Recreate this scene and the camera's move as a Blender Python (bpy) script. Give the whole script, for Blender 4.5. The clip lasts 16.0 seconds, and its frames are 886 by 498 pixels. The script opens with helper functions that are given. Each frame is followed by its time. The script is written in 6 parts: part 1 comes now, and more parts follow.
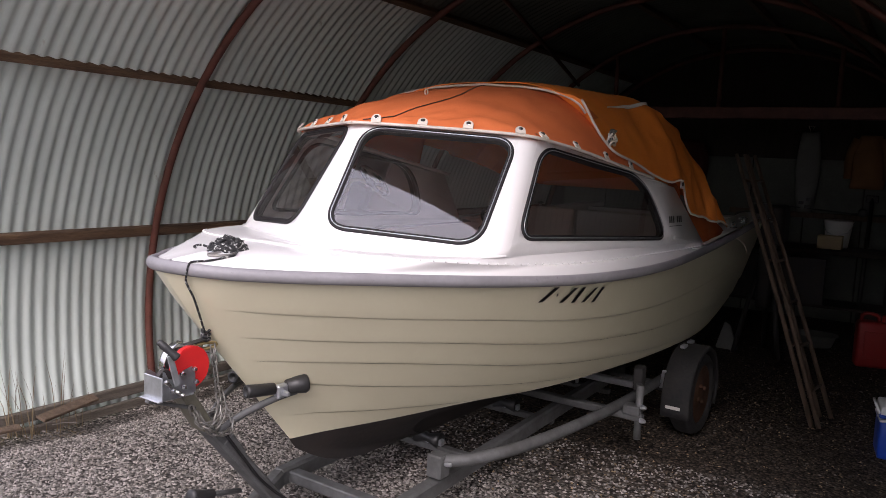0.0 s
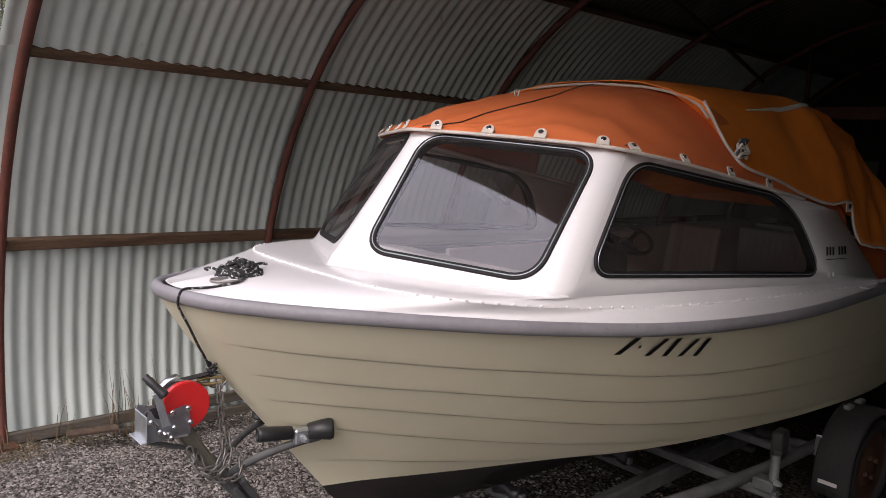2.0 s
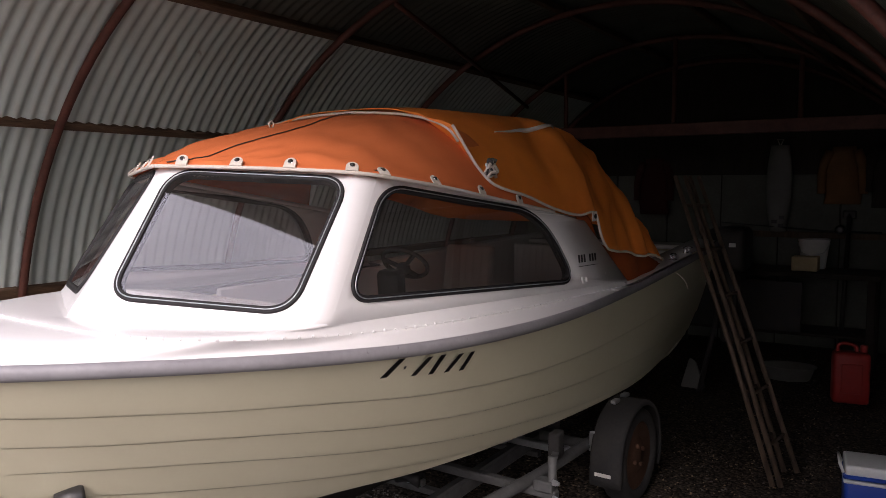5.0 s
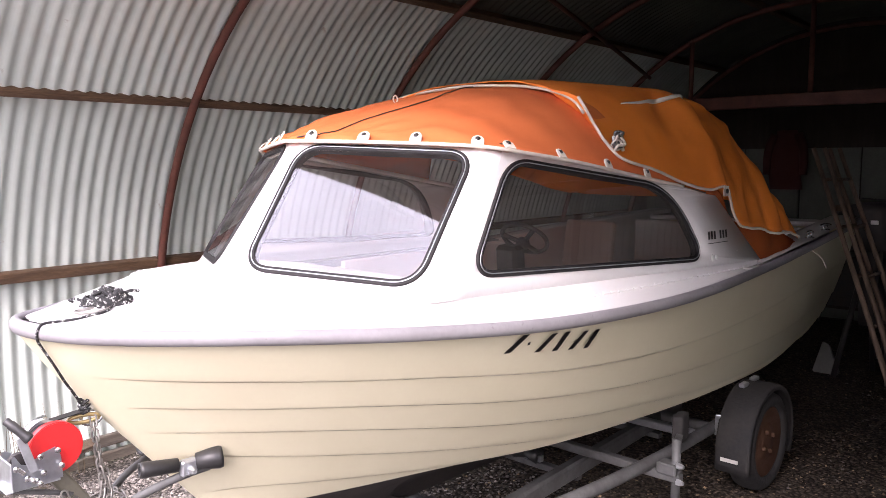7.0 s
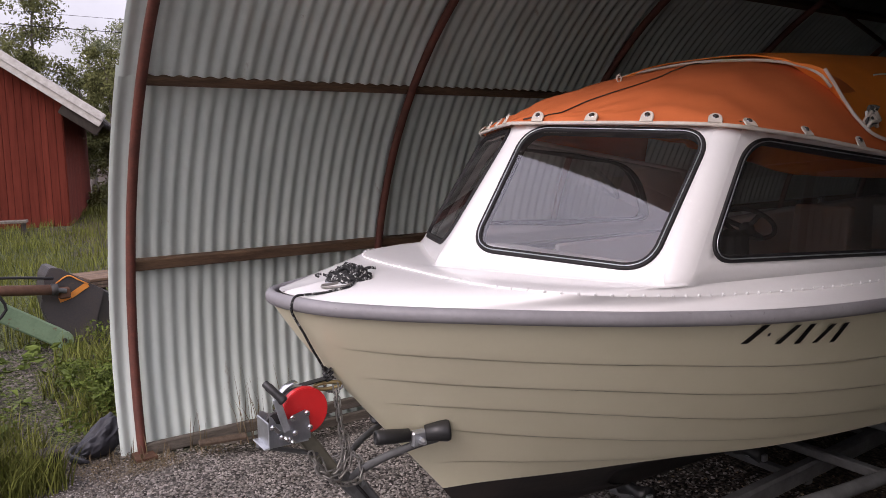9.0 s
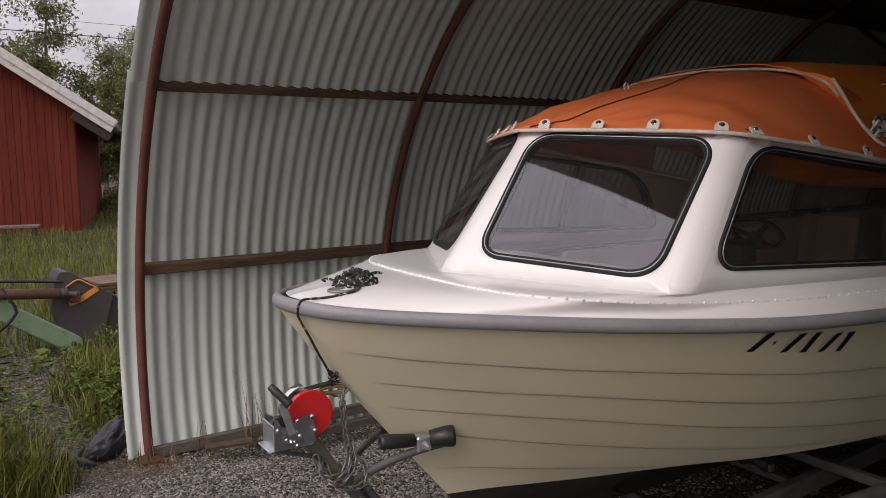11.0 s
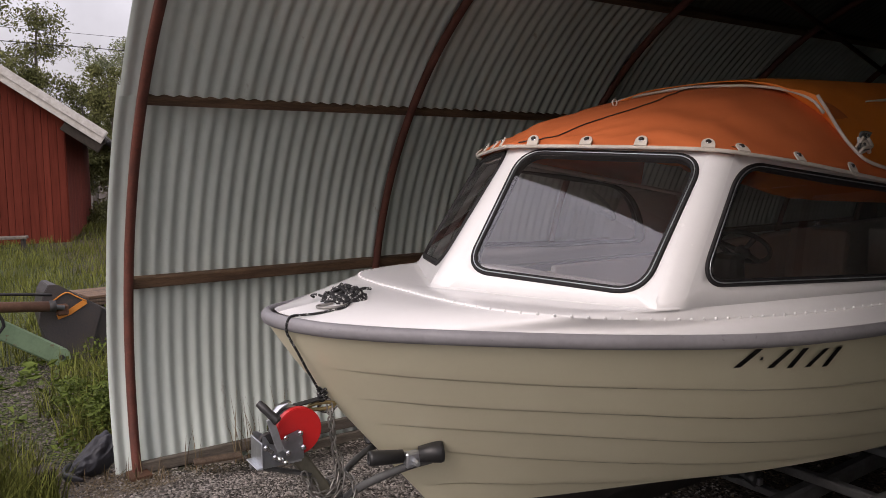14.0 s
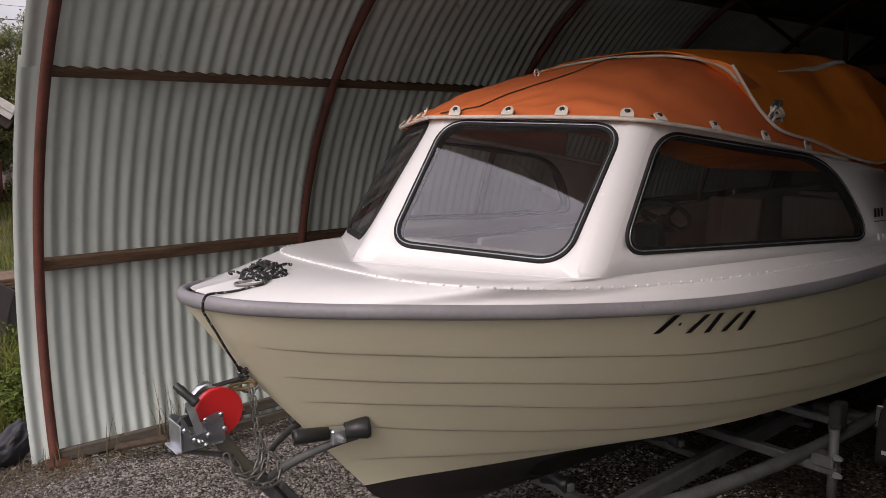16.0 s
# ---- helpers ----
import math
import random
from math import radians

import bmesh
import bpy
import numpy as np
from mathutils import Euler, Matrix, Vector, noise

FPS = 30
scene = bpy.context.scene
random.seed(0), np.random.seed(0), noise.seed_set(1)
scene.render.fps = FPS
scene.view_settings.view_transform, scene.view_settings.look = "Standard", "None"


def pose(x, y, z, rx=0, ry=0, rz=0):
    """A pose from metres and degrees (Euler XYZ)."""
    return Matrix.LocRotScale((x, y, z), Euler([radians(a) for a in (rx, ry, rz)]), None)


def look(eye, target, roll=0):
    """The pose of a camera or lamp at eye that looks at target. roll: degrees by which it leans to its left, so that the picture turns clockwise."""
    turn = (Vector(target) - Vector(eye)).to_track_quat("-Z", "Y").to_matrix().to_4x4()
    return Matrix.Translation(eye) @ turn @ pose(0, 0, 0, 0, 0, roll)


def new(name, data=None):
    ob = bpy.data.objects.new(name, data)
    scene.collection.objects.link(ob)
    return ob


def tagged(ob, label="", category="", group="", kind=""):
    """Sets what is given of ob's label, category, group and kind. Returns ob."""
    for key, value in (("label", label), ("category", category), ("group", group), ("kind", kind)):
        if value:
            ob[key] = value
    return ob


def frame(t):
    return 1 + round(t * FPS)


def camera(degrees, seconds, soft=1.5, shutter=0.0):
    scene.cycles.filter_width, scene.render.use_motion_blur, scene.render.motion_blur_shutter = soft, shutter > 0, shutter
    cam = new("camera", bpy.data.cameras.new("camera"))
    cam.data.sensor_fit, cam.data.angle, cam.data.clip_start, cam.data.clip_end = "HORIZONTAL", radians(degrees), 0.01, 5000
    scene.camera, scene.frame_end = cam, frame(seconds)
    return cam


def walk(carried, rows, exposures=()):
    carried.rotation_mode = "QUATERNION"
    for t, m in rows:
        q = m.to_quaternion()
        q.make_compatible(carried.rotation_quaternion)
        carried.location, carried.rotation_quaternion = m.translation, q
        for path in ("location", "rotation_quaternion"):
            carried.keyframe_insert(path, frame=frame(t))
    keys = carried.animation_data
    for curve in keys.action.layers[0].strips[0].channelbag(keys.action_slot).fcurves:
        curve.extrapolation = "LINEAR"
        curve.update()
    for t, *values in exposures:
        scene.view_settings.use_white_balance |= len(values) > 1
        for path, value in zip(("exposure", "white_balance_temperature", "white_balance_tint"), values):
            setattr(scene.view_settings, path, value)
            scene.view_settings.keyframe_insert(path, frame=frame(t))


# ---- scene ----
# Camera: seconds, eye (m), yaw, pitch, roll (degrees)
cam = camera(59.10, 16.0, soft=0.8)
PATH = [
    (0.0, 4.155, -1.750, 1.528, 32.16, -6.48, -2.63),
    (0.5, 4.299, -1.572, 1.572, 36.83, -5.61, -2.38),
    (1.0, 4.301, -1.405, 1.561, 39.19, -4.96, -1.27),
    (1.5, 4.217, -1.241, 1.568, 41.39, -7.12, -4.35),
    (2.0, 4.243, -1.057, 1.607, 46.87, -7.41, -3.37),
    (2.5, 4.323, -0.980, 1.584, 48.77, -5.89, 0.01),
    (3.0, 4.332, -0.979, 1.595, 44.31, -7.07, -0.71),
    (3.5, 4.294, -0.963, 1.611, 37.29, -6.47, -1.19),
    (4.0, 4.364, -0.959, 1.608, 32.55, -4.07, -0.22),
    (6.3, 4.337, -0.910, 1.579, 33.06, -6.04, 1.06),
    (6.5, 4.338, -0.920, 1.594, 35.77, -6.42, 0.64),
    (7.0, 4.304, -0.944, 1.590, 40.60, -6.34, 0.20),
    (7.5, 4.273, -0.949, 1.587, 45.11, -6.78, 0.23),
    (8.0, 4.244, -0.988, 1.594, 49.81, -7.33, 0.65),
    (8.5, 4.221, -1.011, 1.584, 53.36, -7.61, 1.10),
    (9.0, 4.219, -1.025, 1.580, 54.42, -7.29, 0.92),
    (9.5, 4.226, -1.029, 1.582, 54.75, -7.13, 1.13),
    (9.7, 4.232, -1.025, 1.570, 55.19, -6.98, 1.02),
    (12.0, 4.234, -1.025, 1.581, 54.84, -6.42, 0.14),
    (12.5, 4.235, -1.037, 1.584, 54.80, -6.20, -0.00),
    (13.0, 4.241, -1.036, 1.582, 55.03, -5.93, 0.11),
    (13.5, 4.246, -1.026, 1.586, 54.70, -5.73, 0.28),
    (14.0, 4.241, -1.022, 1.590, 54.47, -5.90, 0.45),
    (14.5, 4.233, -1.017, 1.585, 55.17, -6.73, 0.65),
    (15.0, 4.217, -1.022, 1.583, 54.18, -8.08, 0.27),
    (15.5, 4.215, -1.000, 1.576, 51.50, -8.09, 0.06),
    (16.0, 4.234, -0.979, 1.580, 49.42, -7.81, 0.94),
]
EXPOSURES = [(0.0, 1.07, 6500, 21), (0.5, 0.97, 6550, 21), (1.0, 0.83, 6600, 21), (2.0, 0.7, 6700, 20), (3.5, 0.45, 6850, 20), (4.2, 0.45, 6850, 20), (6.3, 2.42, 6550, 26), (7.5, 2.42, 6550, 26), (8.0, 1.95, 6550, 25), (8.5, 1.31, 6550, 24), (9.0, 0.66, 6600, 23), (9.5, 0.05, 6850, 21), (9.7, 0.03, 6900, 21), (12.0, 0.4, 6900, 19), (15.0, 0.37, 6900, 19), (16.0, 0.35, 6900, 19)]
walk(cam, [(t, pose(x, y, z, 90 + pitch, roll, yaw)) for t, x, y, z, yaw, pitch, roll in PATH], EXPOSURES)

# Overcast daylight that comes in through the open front of the shed
world = bpy.data.worlds.new("world")
scene.world = world
world.use_nodes = True
wn = world.node_tree
sky = wn.nodes.new("ShaderNodeTexSky")
sky.sky_type = 'NISHITA'
sky.sun_disc = False
sky.sun_elevation = radians(40)
sky.sun_rotation = radians(150)
sky.air_density = 1.0
sky.dust_density = 4.0
wmix = wn.nodes.new("ShaderNodeMix")
wmix.data_type = 'RGBA'
wmix.inputs[0].default_value = 0.75
wmix.inputs[7].default_value = (7.6, 7.7, 8.3, 1)
wn.links.new(sky.outputs[0], wmix.inputs[6])
# the cloud cover is dimmer and uneven low over the horizon
wtc = wn.nodes.new("ShaderNodeTexCoord")
wsep = wn.nodes.new("ShaderNodeSeparateXYZ")
wn.links.new(wtc.outputs["Generated"], wsep.inputs[0])
wlow = wn.nodes.new("ShaderNodeMapRange")
wlow.inputs[1].default_value, wlow.inputs[2].default_value = 0.10, 0.46
wlow.inputs[3].default_value, wlow.inputs[4].default_value = 0.50, 1.10
wn.links.new(wsep.outputs[2], wlow.inputs[0])
wcl = wn.nodes.new("ShaderNodeTexNoise")
wcl.inputs["Scale"].default_value = 7.0
wcl.inputs["Detail"].default_value = 7
wn.links.new(wtc.outputs["Generated"], wcl.inputs[0])
wcm = wn.nodes.new("ShaderNodeMapRange")
wcm.inputs[1].default_value, wcm.inputs[2].default_value = 0.3, 0.7
wcm.inputs[3].default_value, wcm.inputs[4].default_value = 0.82, 1.18
wn.links.new(wcl.outputs[0], wcm.inputs[0])
wmul = wn.nodes.new("ShaderNodeMath")
wmul.operation = 'MULTIPLY'
wn.links.new(wlow.outputs[0], wmul.inputs[0])
wn.links.new(wcm.outputs[0], wmul.inputs[1])
wsc = wn.nodes.new("ShaderNodeVectorMath")
wsc.operation = 'SCALE'
wn.links.new(wmix.outputs[2], wsc.inputs[0])
wn.links.new(wmul.outputs[0], wsc.inputs["Scale"])
wn.links.new(wsc.outputs[0], wn.nodes["Background"].inputs[0])
wn.nodes["Background"].inputs[1].default_value = 0.15
sun_data = bpy.data.lights.new("sun", 'SUN')
sun_data.energy = 0.8
sun_data.angle = radians(25)
sun_data.color = (1.0, 0.985, 0.97)
sun = new("sun", sun_data)
sun.matrix_world = look((6, -12, 10.6), (2, 0, 0))

# Materials


def material(name, colour, rough=0.6, metal=0.0, dark=None, scale=8.0, fine=60.0, bump=0.15, amount=0.5, fine_amount=0.3, spec=0.5, wear=None, stretch=(1, 1, 1), coat=0.0, object_random=0.0, rough_var=0.12):
    """Two scales of variation between colour and dark, fine relief, and patches of wear."""
    m = bpy.data.materials.new(name)
    m.use_nodes = True
    nt = m.node_tree
    bsdf = nt.nodes["Principled BSDF"]
    link = nt.links.new
    tc = nt.nodes.new("ShaderNodeTexCoord")
    mp = nt.nodes.new("ShaderNodeMapping")
    mp.inputs["Scale"].default_value = stretch
    link(tc.outputs["Object"], mp.inputs[0])
    big = nt.nodes.new("ShaderNodeTexNoise")
    big.inputs["Scale"].default_value = scale
    big.inputs["Detail"].default_value = 6
    big.inputs["Roughness"].default_value = 0.6
    small = nt.nodes.new("ShaderNodeTexNoise")
    small.inputs["Scale"].default_value = fine
    small.inputs["Detail"].default_value = 4
    link(mp.outputs[0], big.inputs[0])
    link(mp.outputs[0], small.inputs[0])
    if dark is None:
        dark = tuple(c * 0.72 for c in colour)
    a = nt.nodes.new("ShaderNodeMapRange")
    a.inputs[1].default_value, a.inputs[2].default_value = 0.38, 0.68
    a.inputs[3].default_value, a.inputs[4].default_value = 0.0, amount
    link(big.outputs[0], a.inputs[0])
    mix = nt.nodes.new("ShaderNodeMix")
    mix.data_type = 'RGBA'
    mix.inputs[6].default_value, mix.inputs[7].default_value = (*colour, 1), (*dark, 1)
    link(a.outputs[0], mix.inputs[0])
    b = nt.nodes.new("ShaderNodeMapRange")
    b.inputs[1].default_value, b.inputs[2].default_value = 0.4, 0.75
    b.inputs[3].default_value, b.inputs[4].default_value = 0.0, fine_amount
    link(small.outputs[0], b.inputs[0])
    mix2 = nt.nodes.new("ShaderNodeMix")
    mix2.data_type = 'RGBA'
    mix2.inputs[7].default_value = (*dark, 1)
    link(mix.outputs[2], mix2.inputs[6])
    link(b.outputs[0], mix2.inputs[0])
    out = mix2.outputs[2]
    if wear:
        wcol, wscale, wlow = wear
        wno = nt.nodes.new("ShaderNodeTexNoise")
        wno.inputs["Scale"].default_value = wscale
        wno.inputs["Detail"].default_value = 9
        wno.inputs["Roughness"].default_value = 0.7
        link(mp.outputs[0], wno.inputs[0])
        wr = nt.nodes.new("ShaderNodeMapRange")
        wr.inputs[1].default_value, wr.inputs[2].default_value = wlow, wlow + 0.08
        link(wno.outputs[0], wr.inputs[0])
        mix3 = nt.nodes.new("ShaderNodeMix")
        mix3.data_type = 'RGBA'
        mix3.inputs[7].default_value = (*wcol, 1)
        link(out, mix3.inputs[6])
        link(wr.outputs[0], mix3.inputs[0])
        out = mix3.outputs[2]
    if object_random:
        oi = nt.nodes.new("ShaderNodeObjectInfo")
        hsv = nt.nodes.new("ShaderNodeHueSaturation")
        rr = nt.nodes.new("ShaderNodeMapRange")
        rr.inputs[3].default_value, rr.inputs[4].default_value = 1 - object_random, 1 + object_random
        link(oi.outputs["Random"], rr.inputs[0])
        link(rr.outputs[0], hsv.inputs["Value"])
        link(out, hsv.inputs["Color"])
        out = hsv.outputs[0]
    link(out, bsdf.inputs["Base Color"])
    r = nt.nodes.new("ShaderNodeMapRange")
    r.inputs[3].default_value, r.inputs[4].default_value = max(0.02, rough - rough_var), min(1, rough + rough_var)
    link(big.outputs[0], r.inputs[0])
    link(r.outputs[0], bsdf.inputs["Roughness"])
    bsdf.inputs["Metallic"].default_value = metal
    bsdf.inputs["Specular IOR Level"].default_value = spec
    bsdf.inputs["Coat Weight"].default_value = coat
    if bump:
        bp = nt.nodes.new("ShaderNodeBump")
        bp.inputs["Strength"].default_value = bump
        bp.inputs["Distance"].default_value = 0.01
        link(small.outputs[0], bp.inputs["Height"])
        link(bp.outputs[0], bsdf.inputs["Normal"])
    return m


def islands(m, low, high):
    """Lets the value of m's colour vary from one loose piece to the next."""
    nt = m.node_tree
    bsdf = nt.nodes["Principled BSDF"]
    src = bsdf.inputs["Base Color"].links[0].from_socket
    geo = nt.nodes.new("ShaderNodeNewGeometry")
    rr = nt.nodes.new("ShaderNodeMapRange")
    rr.inputs[3].default_value, rr.inputs[4].default_value = low, high
    hsv = nt.nodes.new("ShaderNodeHueSaturation")
    nt.links.new(geo.outputs["Random Per Island"], rr.inputs[0])
    nt.links.new(rr.outputs[0], hsv.inputs["Value"])
    nt.links.new(src, hsv.inputs["Color"])
    nt.links.new(hsv.outputs[0], bsdf.inputs["Base Color"])
    return m


def glass(name, tint, ior=2.0, dust=0.02):
    """A clear pane: lets light through, with mirror gloss by Fresnel."""
    m = bpy.data.materials.new(name)
    m.use_nodes = True
    nt = m.node_tree
    nt.nodes.remove(nt.nodes["Principled BSDF"])
    tr = nt.nodes.new("ShaderNodeBsdfTransparent")
    tr.inputs[0].default_value = (*tint, 1)
    gl = nt.nodes.new("ShaderNodeBsdfGlossy")
    gl.inputs["Roughness"].default_value = 0.015
    gl.inputs["Color"].default_value = (0.95, 0.95, 1.0, 1)
    fr = nt.nodes.new("ShaderNodeFresnel")
    fr.inputs[0].default_value = ior
    mx = nt.nodes.new("ShaderNodeMixShader")
    nt.links.new(fr.outputs[0], mx.inputs[0])
    nt.links.new(tr.outputs[0], mx.inputs[1])
    nt.links.new(gl.outputs[0], mx.inputs[2])
    # thin dust on the acrylic
    du = nt.nodes.new("ShaderNodeBsdfDiffuse")
    du.inputs[0].default_value = (0.55, 0.50, 0.47, 1)
    dn = nt.nodes.new("ShaderNodeTexNoise")
    dn.inputs["Scale"].default_value = 9
    dn.inputs["Detail"].default_value = 8
    dr = nt.nodes.new("ShaderNodeMapRange")
    dr.inputs[1].default_value, dr.inputs[2].default_value = 0.3, 0.75
    dr.inputs[3].default_value, dr.inputs[4].default_value = dust * 0.5, dust * 1.5
    nt.links.new(dn.outputs[0], dr.inputs[0])
    mx2 = nt.nodes.new("ShaderNodeMixShader")
    nt.links.new(dr.outputs[0], mx2.inputs[0])
    nt.links.new(mx.outputs[0], mx2.inputs[1])
    nt.links.new(du.outputs[0], mx2.inputs[2])
    nt.links.new(mx2.outputs[0], nt.nodes["Material Output"].inputs[0])
    return m


M_SHEET = material("corrugated_steel", (0.67, 0.74, 0.695), 0.42, 0.20, (0.50, 0.56, 0.52), 2.2, 30, 0.03, 0.7, 0.25, wear=((0.30, 0.26, 0.21), 5.0, 0.66), stretch=(1, 1, 0.35))
# same steel with the dimness under the crown put into its colour
M_SHEETSHADE = material("shaded_corrugated_steel", (0.095, 0.10, 0.08), 0.7, 0.05, (0.052, 0.054, 0.042), 2.2, 30, 0.05, 0.8, 0.3, wear=((0.12, 0.09, 0.06), 5.0, 0.6), stretch=(1, 1, 0.35))
M_KICK = material("grey_weathered_board", (0.165, 0.142, 0.118), 0.85, 0.0, (0.075, 0.062, 0.05), 6, 45, 0.4, 0.9, 0.6, stretch=(4, 0.5, 4))
M_RIB = material("red_oxide_steel", (0.15, 0.045, 0.03), 0.6, 0.0, (0.07, 0.025, 0.018), 9, 80, 0.15, 0.8, 0.5, wear=((0.20, 0.12, 0.09), 22, 0.66))
M_TIMBER = material("weathered_timber", (0.165, 0.098, 0.054), 0.8, 0.0, (0.06, 0.034, 0.02), 6, 45, 0.4, 0.9, 0.6, stretch=(4, 0.5, 4))
M_GRAVEL = material("gravel_ground", (0.150, 0.136, 0.125), 0.9, 0.0, (0.085, 0.075, 0.067), 3, 90, 0.6, 0.8, 0.8, spec=0.2)
M_STONE = islands(material("gravel_stone", (0.225, 0.207, 0.190), 0.85, 0.0, (0.125, 0.112, 0.099), 14, 120, 0.3, 0.8, 0.5), 0.15, 1.95)
M_CREAM = material("cream_gelcoat", (0.70, 0.66, 0.485), 0.3, 0.0, (0.64, 0.595, 0.425), 2.5, 60, 0.02, 0.5, 0.15, coat=0.15, rough_var=0.06)
M_WHITE = material("white_gelcoat", (0.83, 0.82, 0.815), 0.25, 0.0, (0.76, 0.74, 0.73), 4, 70, 0.02, 0.4, 0.15, coat=0.2, rough_var=0.06)
M_BLACKBOT = material("black_antifouling", (0.012, 0.011, 0.011), 0.75, 0.0, (0.03, 0.022, 0.018), 6, 40, 0.15, 0.7, 0.4)
M_RAIL = material("grey_vinyl", (0.25, 0.242, 0.254), 0.5, 0.0, (0.18, 0.172, 0.182), 4, 60, 0.06, 0.7, 0.35, wear=((0.10, 0.095, 0.095), 26, 0.635))
M_RUBBER = material("black_rubber", (0.011, 0.010, 0.011), 0.62, 0.0, (0.024, 0.022, 0.022), 10, 80, 0.1, spec=0.3)
M_ORANGE = material("orange_canvas", (0.70, 0.180, 0.058), 0.8, 0.0, (0.54, 0.125, 0.038), 3.0, 260, 0.12, 0.6, 0.25, spec=0.2)
# the orange canvas again, darkened for the shade under the tarpaulin
M_SKIRT = material("shaded_orange_canvas", (0.36, 0.085, 0.022), 0.85, 0.0, (0.24, 0.055, 0.016), 4.0, 260, 0.12, 0.7, 0.25, spec=0.2)
M_ORANGE2 = material("orange_tarpaulin", (0.86, 0.25, 0.034), 0.65, 0.0, (0.70, 0.18, 0.023), 3.0, 200, 0.12, 0.6, 0.25, spec=0.35)
M_TRIM = material("white_webbing", (0.66, 0.60, 0.53), 0.75, 0.0, (0.45, 0.38, 0.32), 20, 200, 0.2)
M_GALV = material("galvanised_steel", (0.58, 0.60, 0.63), 0.34, 0.8, (0.34, 0.36, 0.38), 14, 60, 0.06, 0.7, 0.3)
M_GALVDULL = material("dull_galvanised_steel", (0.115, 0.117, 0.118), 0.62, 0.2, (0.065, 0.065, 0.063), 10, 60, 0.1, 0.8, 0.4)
M_OLIVE = material("olive_grey_paint", (0.15, 0.14, 0.105), 0.55, 0.0, (0.10, 0.092, 0.07), 12, 70, 0.1, 0.7, 0.4, wear=((0.22, 0.21, 0.19), 30, 0.66))
M_CHAIN = material("zinc_chain", (0.30, 0.29, 0.27), 0.45, 0.8, (0.15, 0.14, 0.13), 14, 60, 0.06, 0.7, 0.3)
M_CHROME = material("bright_steel", (0.75, 0.75, 0.77), 0.15, 1.0, (0.6, 0.6, 0.62), 10, 60, 0.0)
M_RED = material("red_paint", (0.60, 0.022, 0.022), 0.35, 0.0, (0.48, 0.016, 0.016), 8, 60, 0.03, 0.4, 0.2, coat=0.2)
M_BLACKPL = material("black_plastic", (0.018, 0.018, 0.019), 0.42, 0.0, (0.035, 0.034, 0.034), 12, 80, 0.06)
M_TYRE = material("tyre_rubber", (0.013, 0.013, 0.014), 0.85, 0.0, (0.045, 0.04, 0.035), 8, 60, 0.25)
M_RIM = material("rusty_rim", (0.11, 0.05, 0.028), 0.7, 0.3, (0.07, 0.035, 0.02), 14, 60, 0.25)
M_BLUE = material("blue_plastic", (0.015, 0.06, 0.36), 0.35, 0.0, (0.012, 0.05, 0.3), 6, 60, 0.02)
M_PLWHITE = material("white_plastic", (0.72, 0.72, 0.70), 0.4, 0.0, (0.6, 0.6, 0.57), 6, 60, 0.03)
M_INK = material("black_vinyl_letter", (0.012, 0.012, 0.013), 0.4, 0.0, (0.02, 0.02, 0.02), 10, 60, 0.0)
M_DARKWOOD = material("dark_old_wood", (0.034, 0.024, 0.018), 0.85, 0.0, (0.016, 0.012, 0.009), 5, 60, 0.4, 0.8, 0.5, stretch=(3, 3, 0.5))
M_POLEWOOD = material("weathered_pole_wood", (0.125, 0.085, 0.055), 0.8, 0.0, (0.055, 0.036, 0.025), 6, 60, 0.4, 0.9, 0.5, stretch=(4, 4, 0.4))
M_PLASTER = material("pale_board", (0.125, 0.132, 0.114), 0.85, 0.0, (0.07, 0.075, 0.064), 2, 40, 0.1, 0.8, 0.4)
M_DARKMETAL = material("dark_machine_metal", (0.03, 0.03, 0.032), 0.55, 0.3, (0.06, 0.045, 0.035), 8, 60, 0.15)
M_ROPE = material("black_white_rope", (0.008, 0.008, 0.009), 0.75, 0.0, (0.02, 0.02, 0.02), 95, 300, 0.3, 0.5, 0.02, wear=((0.6, 0.6, 0.58), 75, 0.548))
M_BARN = material("falu_red_boards", (0.140, 0.030, 0.019), 0.95, 0.0, (0.085, 0.016, 0.010), 3, 50, 0.3, 0.8, 0.4, spec=0.12, stretch=(5, 5, 0.4), object_random=0.12)
M_BARGE = material("old_white_paint", (0.55, 0.53, 0.50), 0.75, 0.0, (0.36, 0.33, 0.30), 8, 60, 0.2, 0.8, 0.4)
M_ROOF = material("roof_sheet", (0.30, 0.29, 0.28), 0.7, 0.1, (0.2, 0.19, 0.18), 4, 60, 0.1)
M_BARK = material("tree_bark", (0.13, 0.115, 0.10), 0.9, 0.0, (0.05, 0.04, 0.034), 12, 80, 0.6)
M_LEAF = islands(material("green_leaf", (0.135, 0.138, 0.050), 0.7, 0.0, (0.09, 0.10, 0.036), 3, 40, 0.05, spec=0.2), 0.55, 1.5)
M_LEAF2 = islands(material("pale_leaf", (0.19, 0.205, 0.12), 0.7, 0.0, (0.13, 0.15, 0.075), 3, 40, 0.05, spec=0.2), 0.6, 1.5)
M_GRASS = islands(material("grass_blade", (0.115, 0.118, 0.030), 0.75, 0.0, (0.080, 0.105, 0.020), 2, 40, 0.0, spec=0.12), 0.5, 1.6)
M_WEED = islands(material("weed_leaf", (0.085, 0.112, 0.022), 0.7, 0.0, (0.045, 0.066, 0.012), 4, 40, 0.0, spec=0.15), 0.6, 1.5)
M_DRYGRASS = islands(material("dry_stalk", (0.16, 0.115, 0.06), 0.8, 0.0, (0.09, 0.07, 0.035), 5, 60, 0.0), 0.6, 1.3)
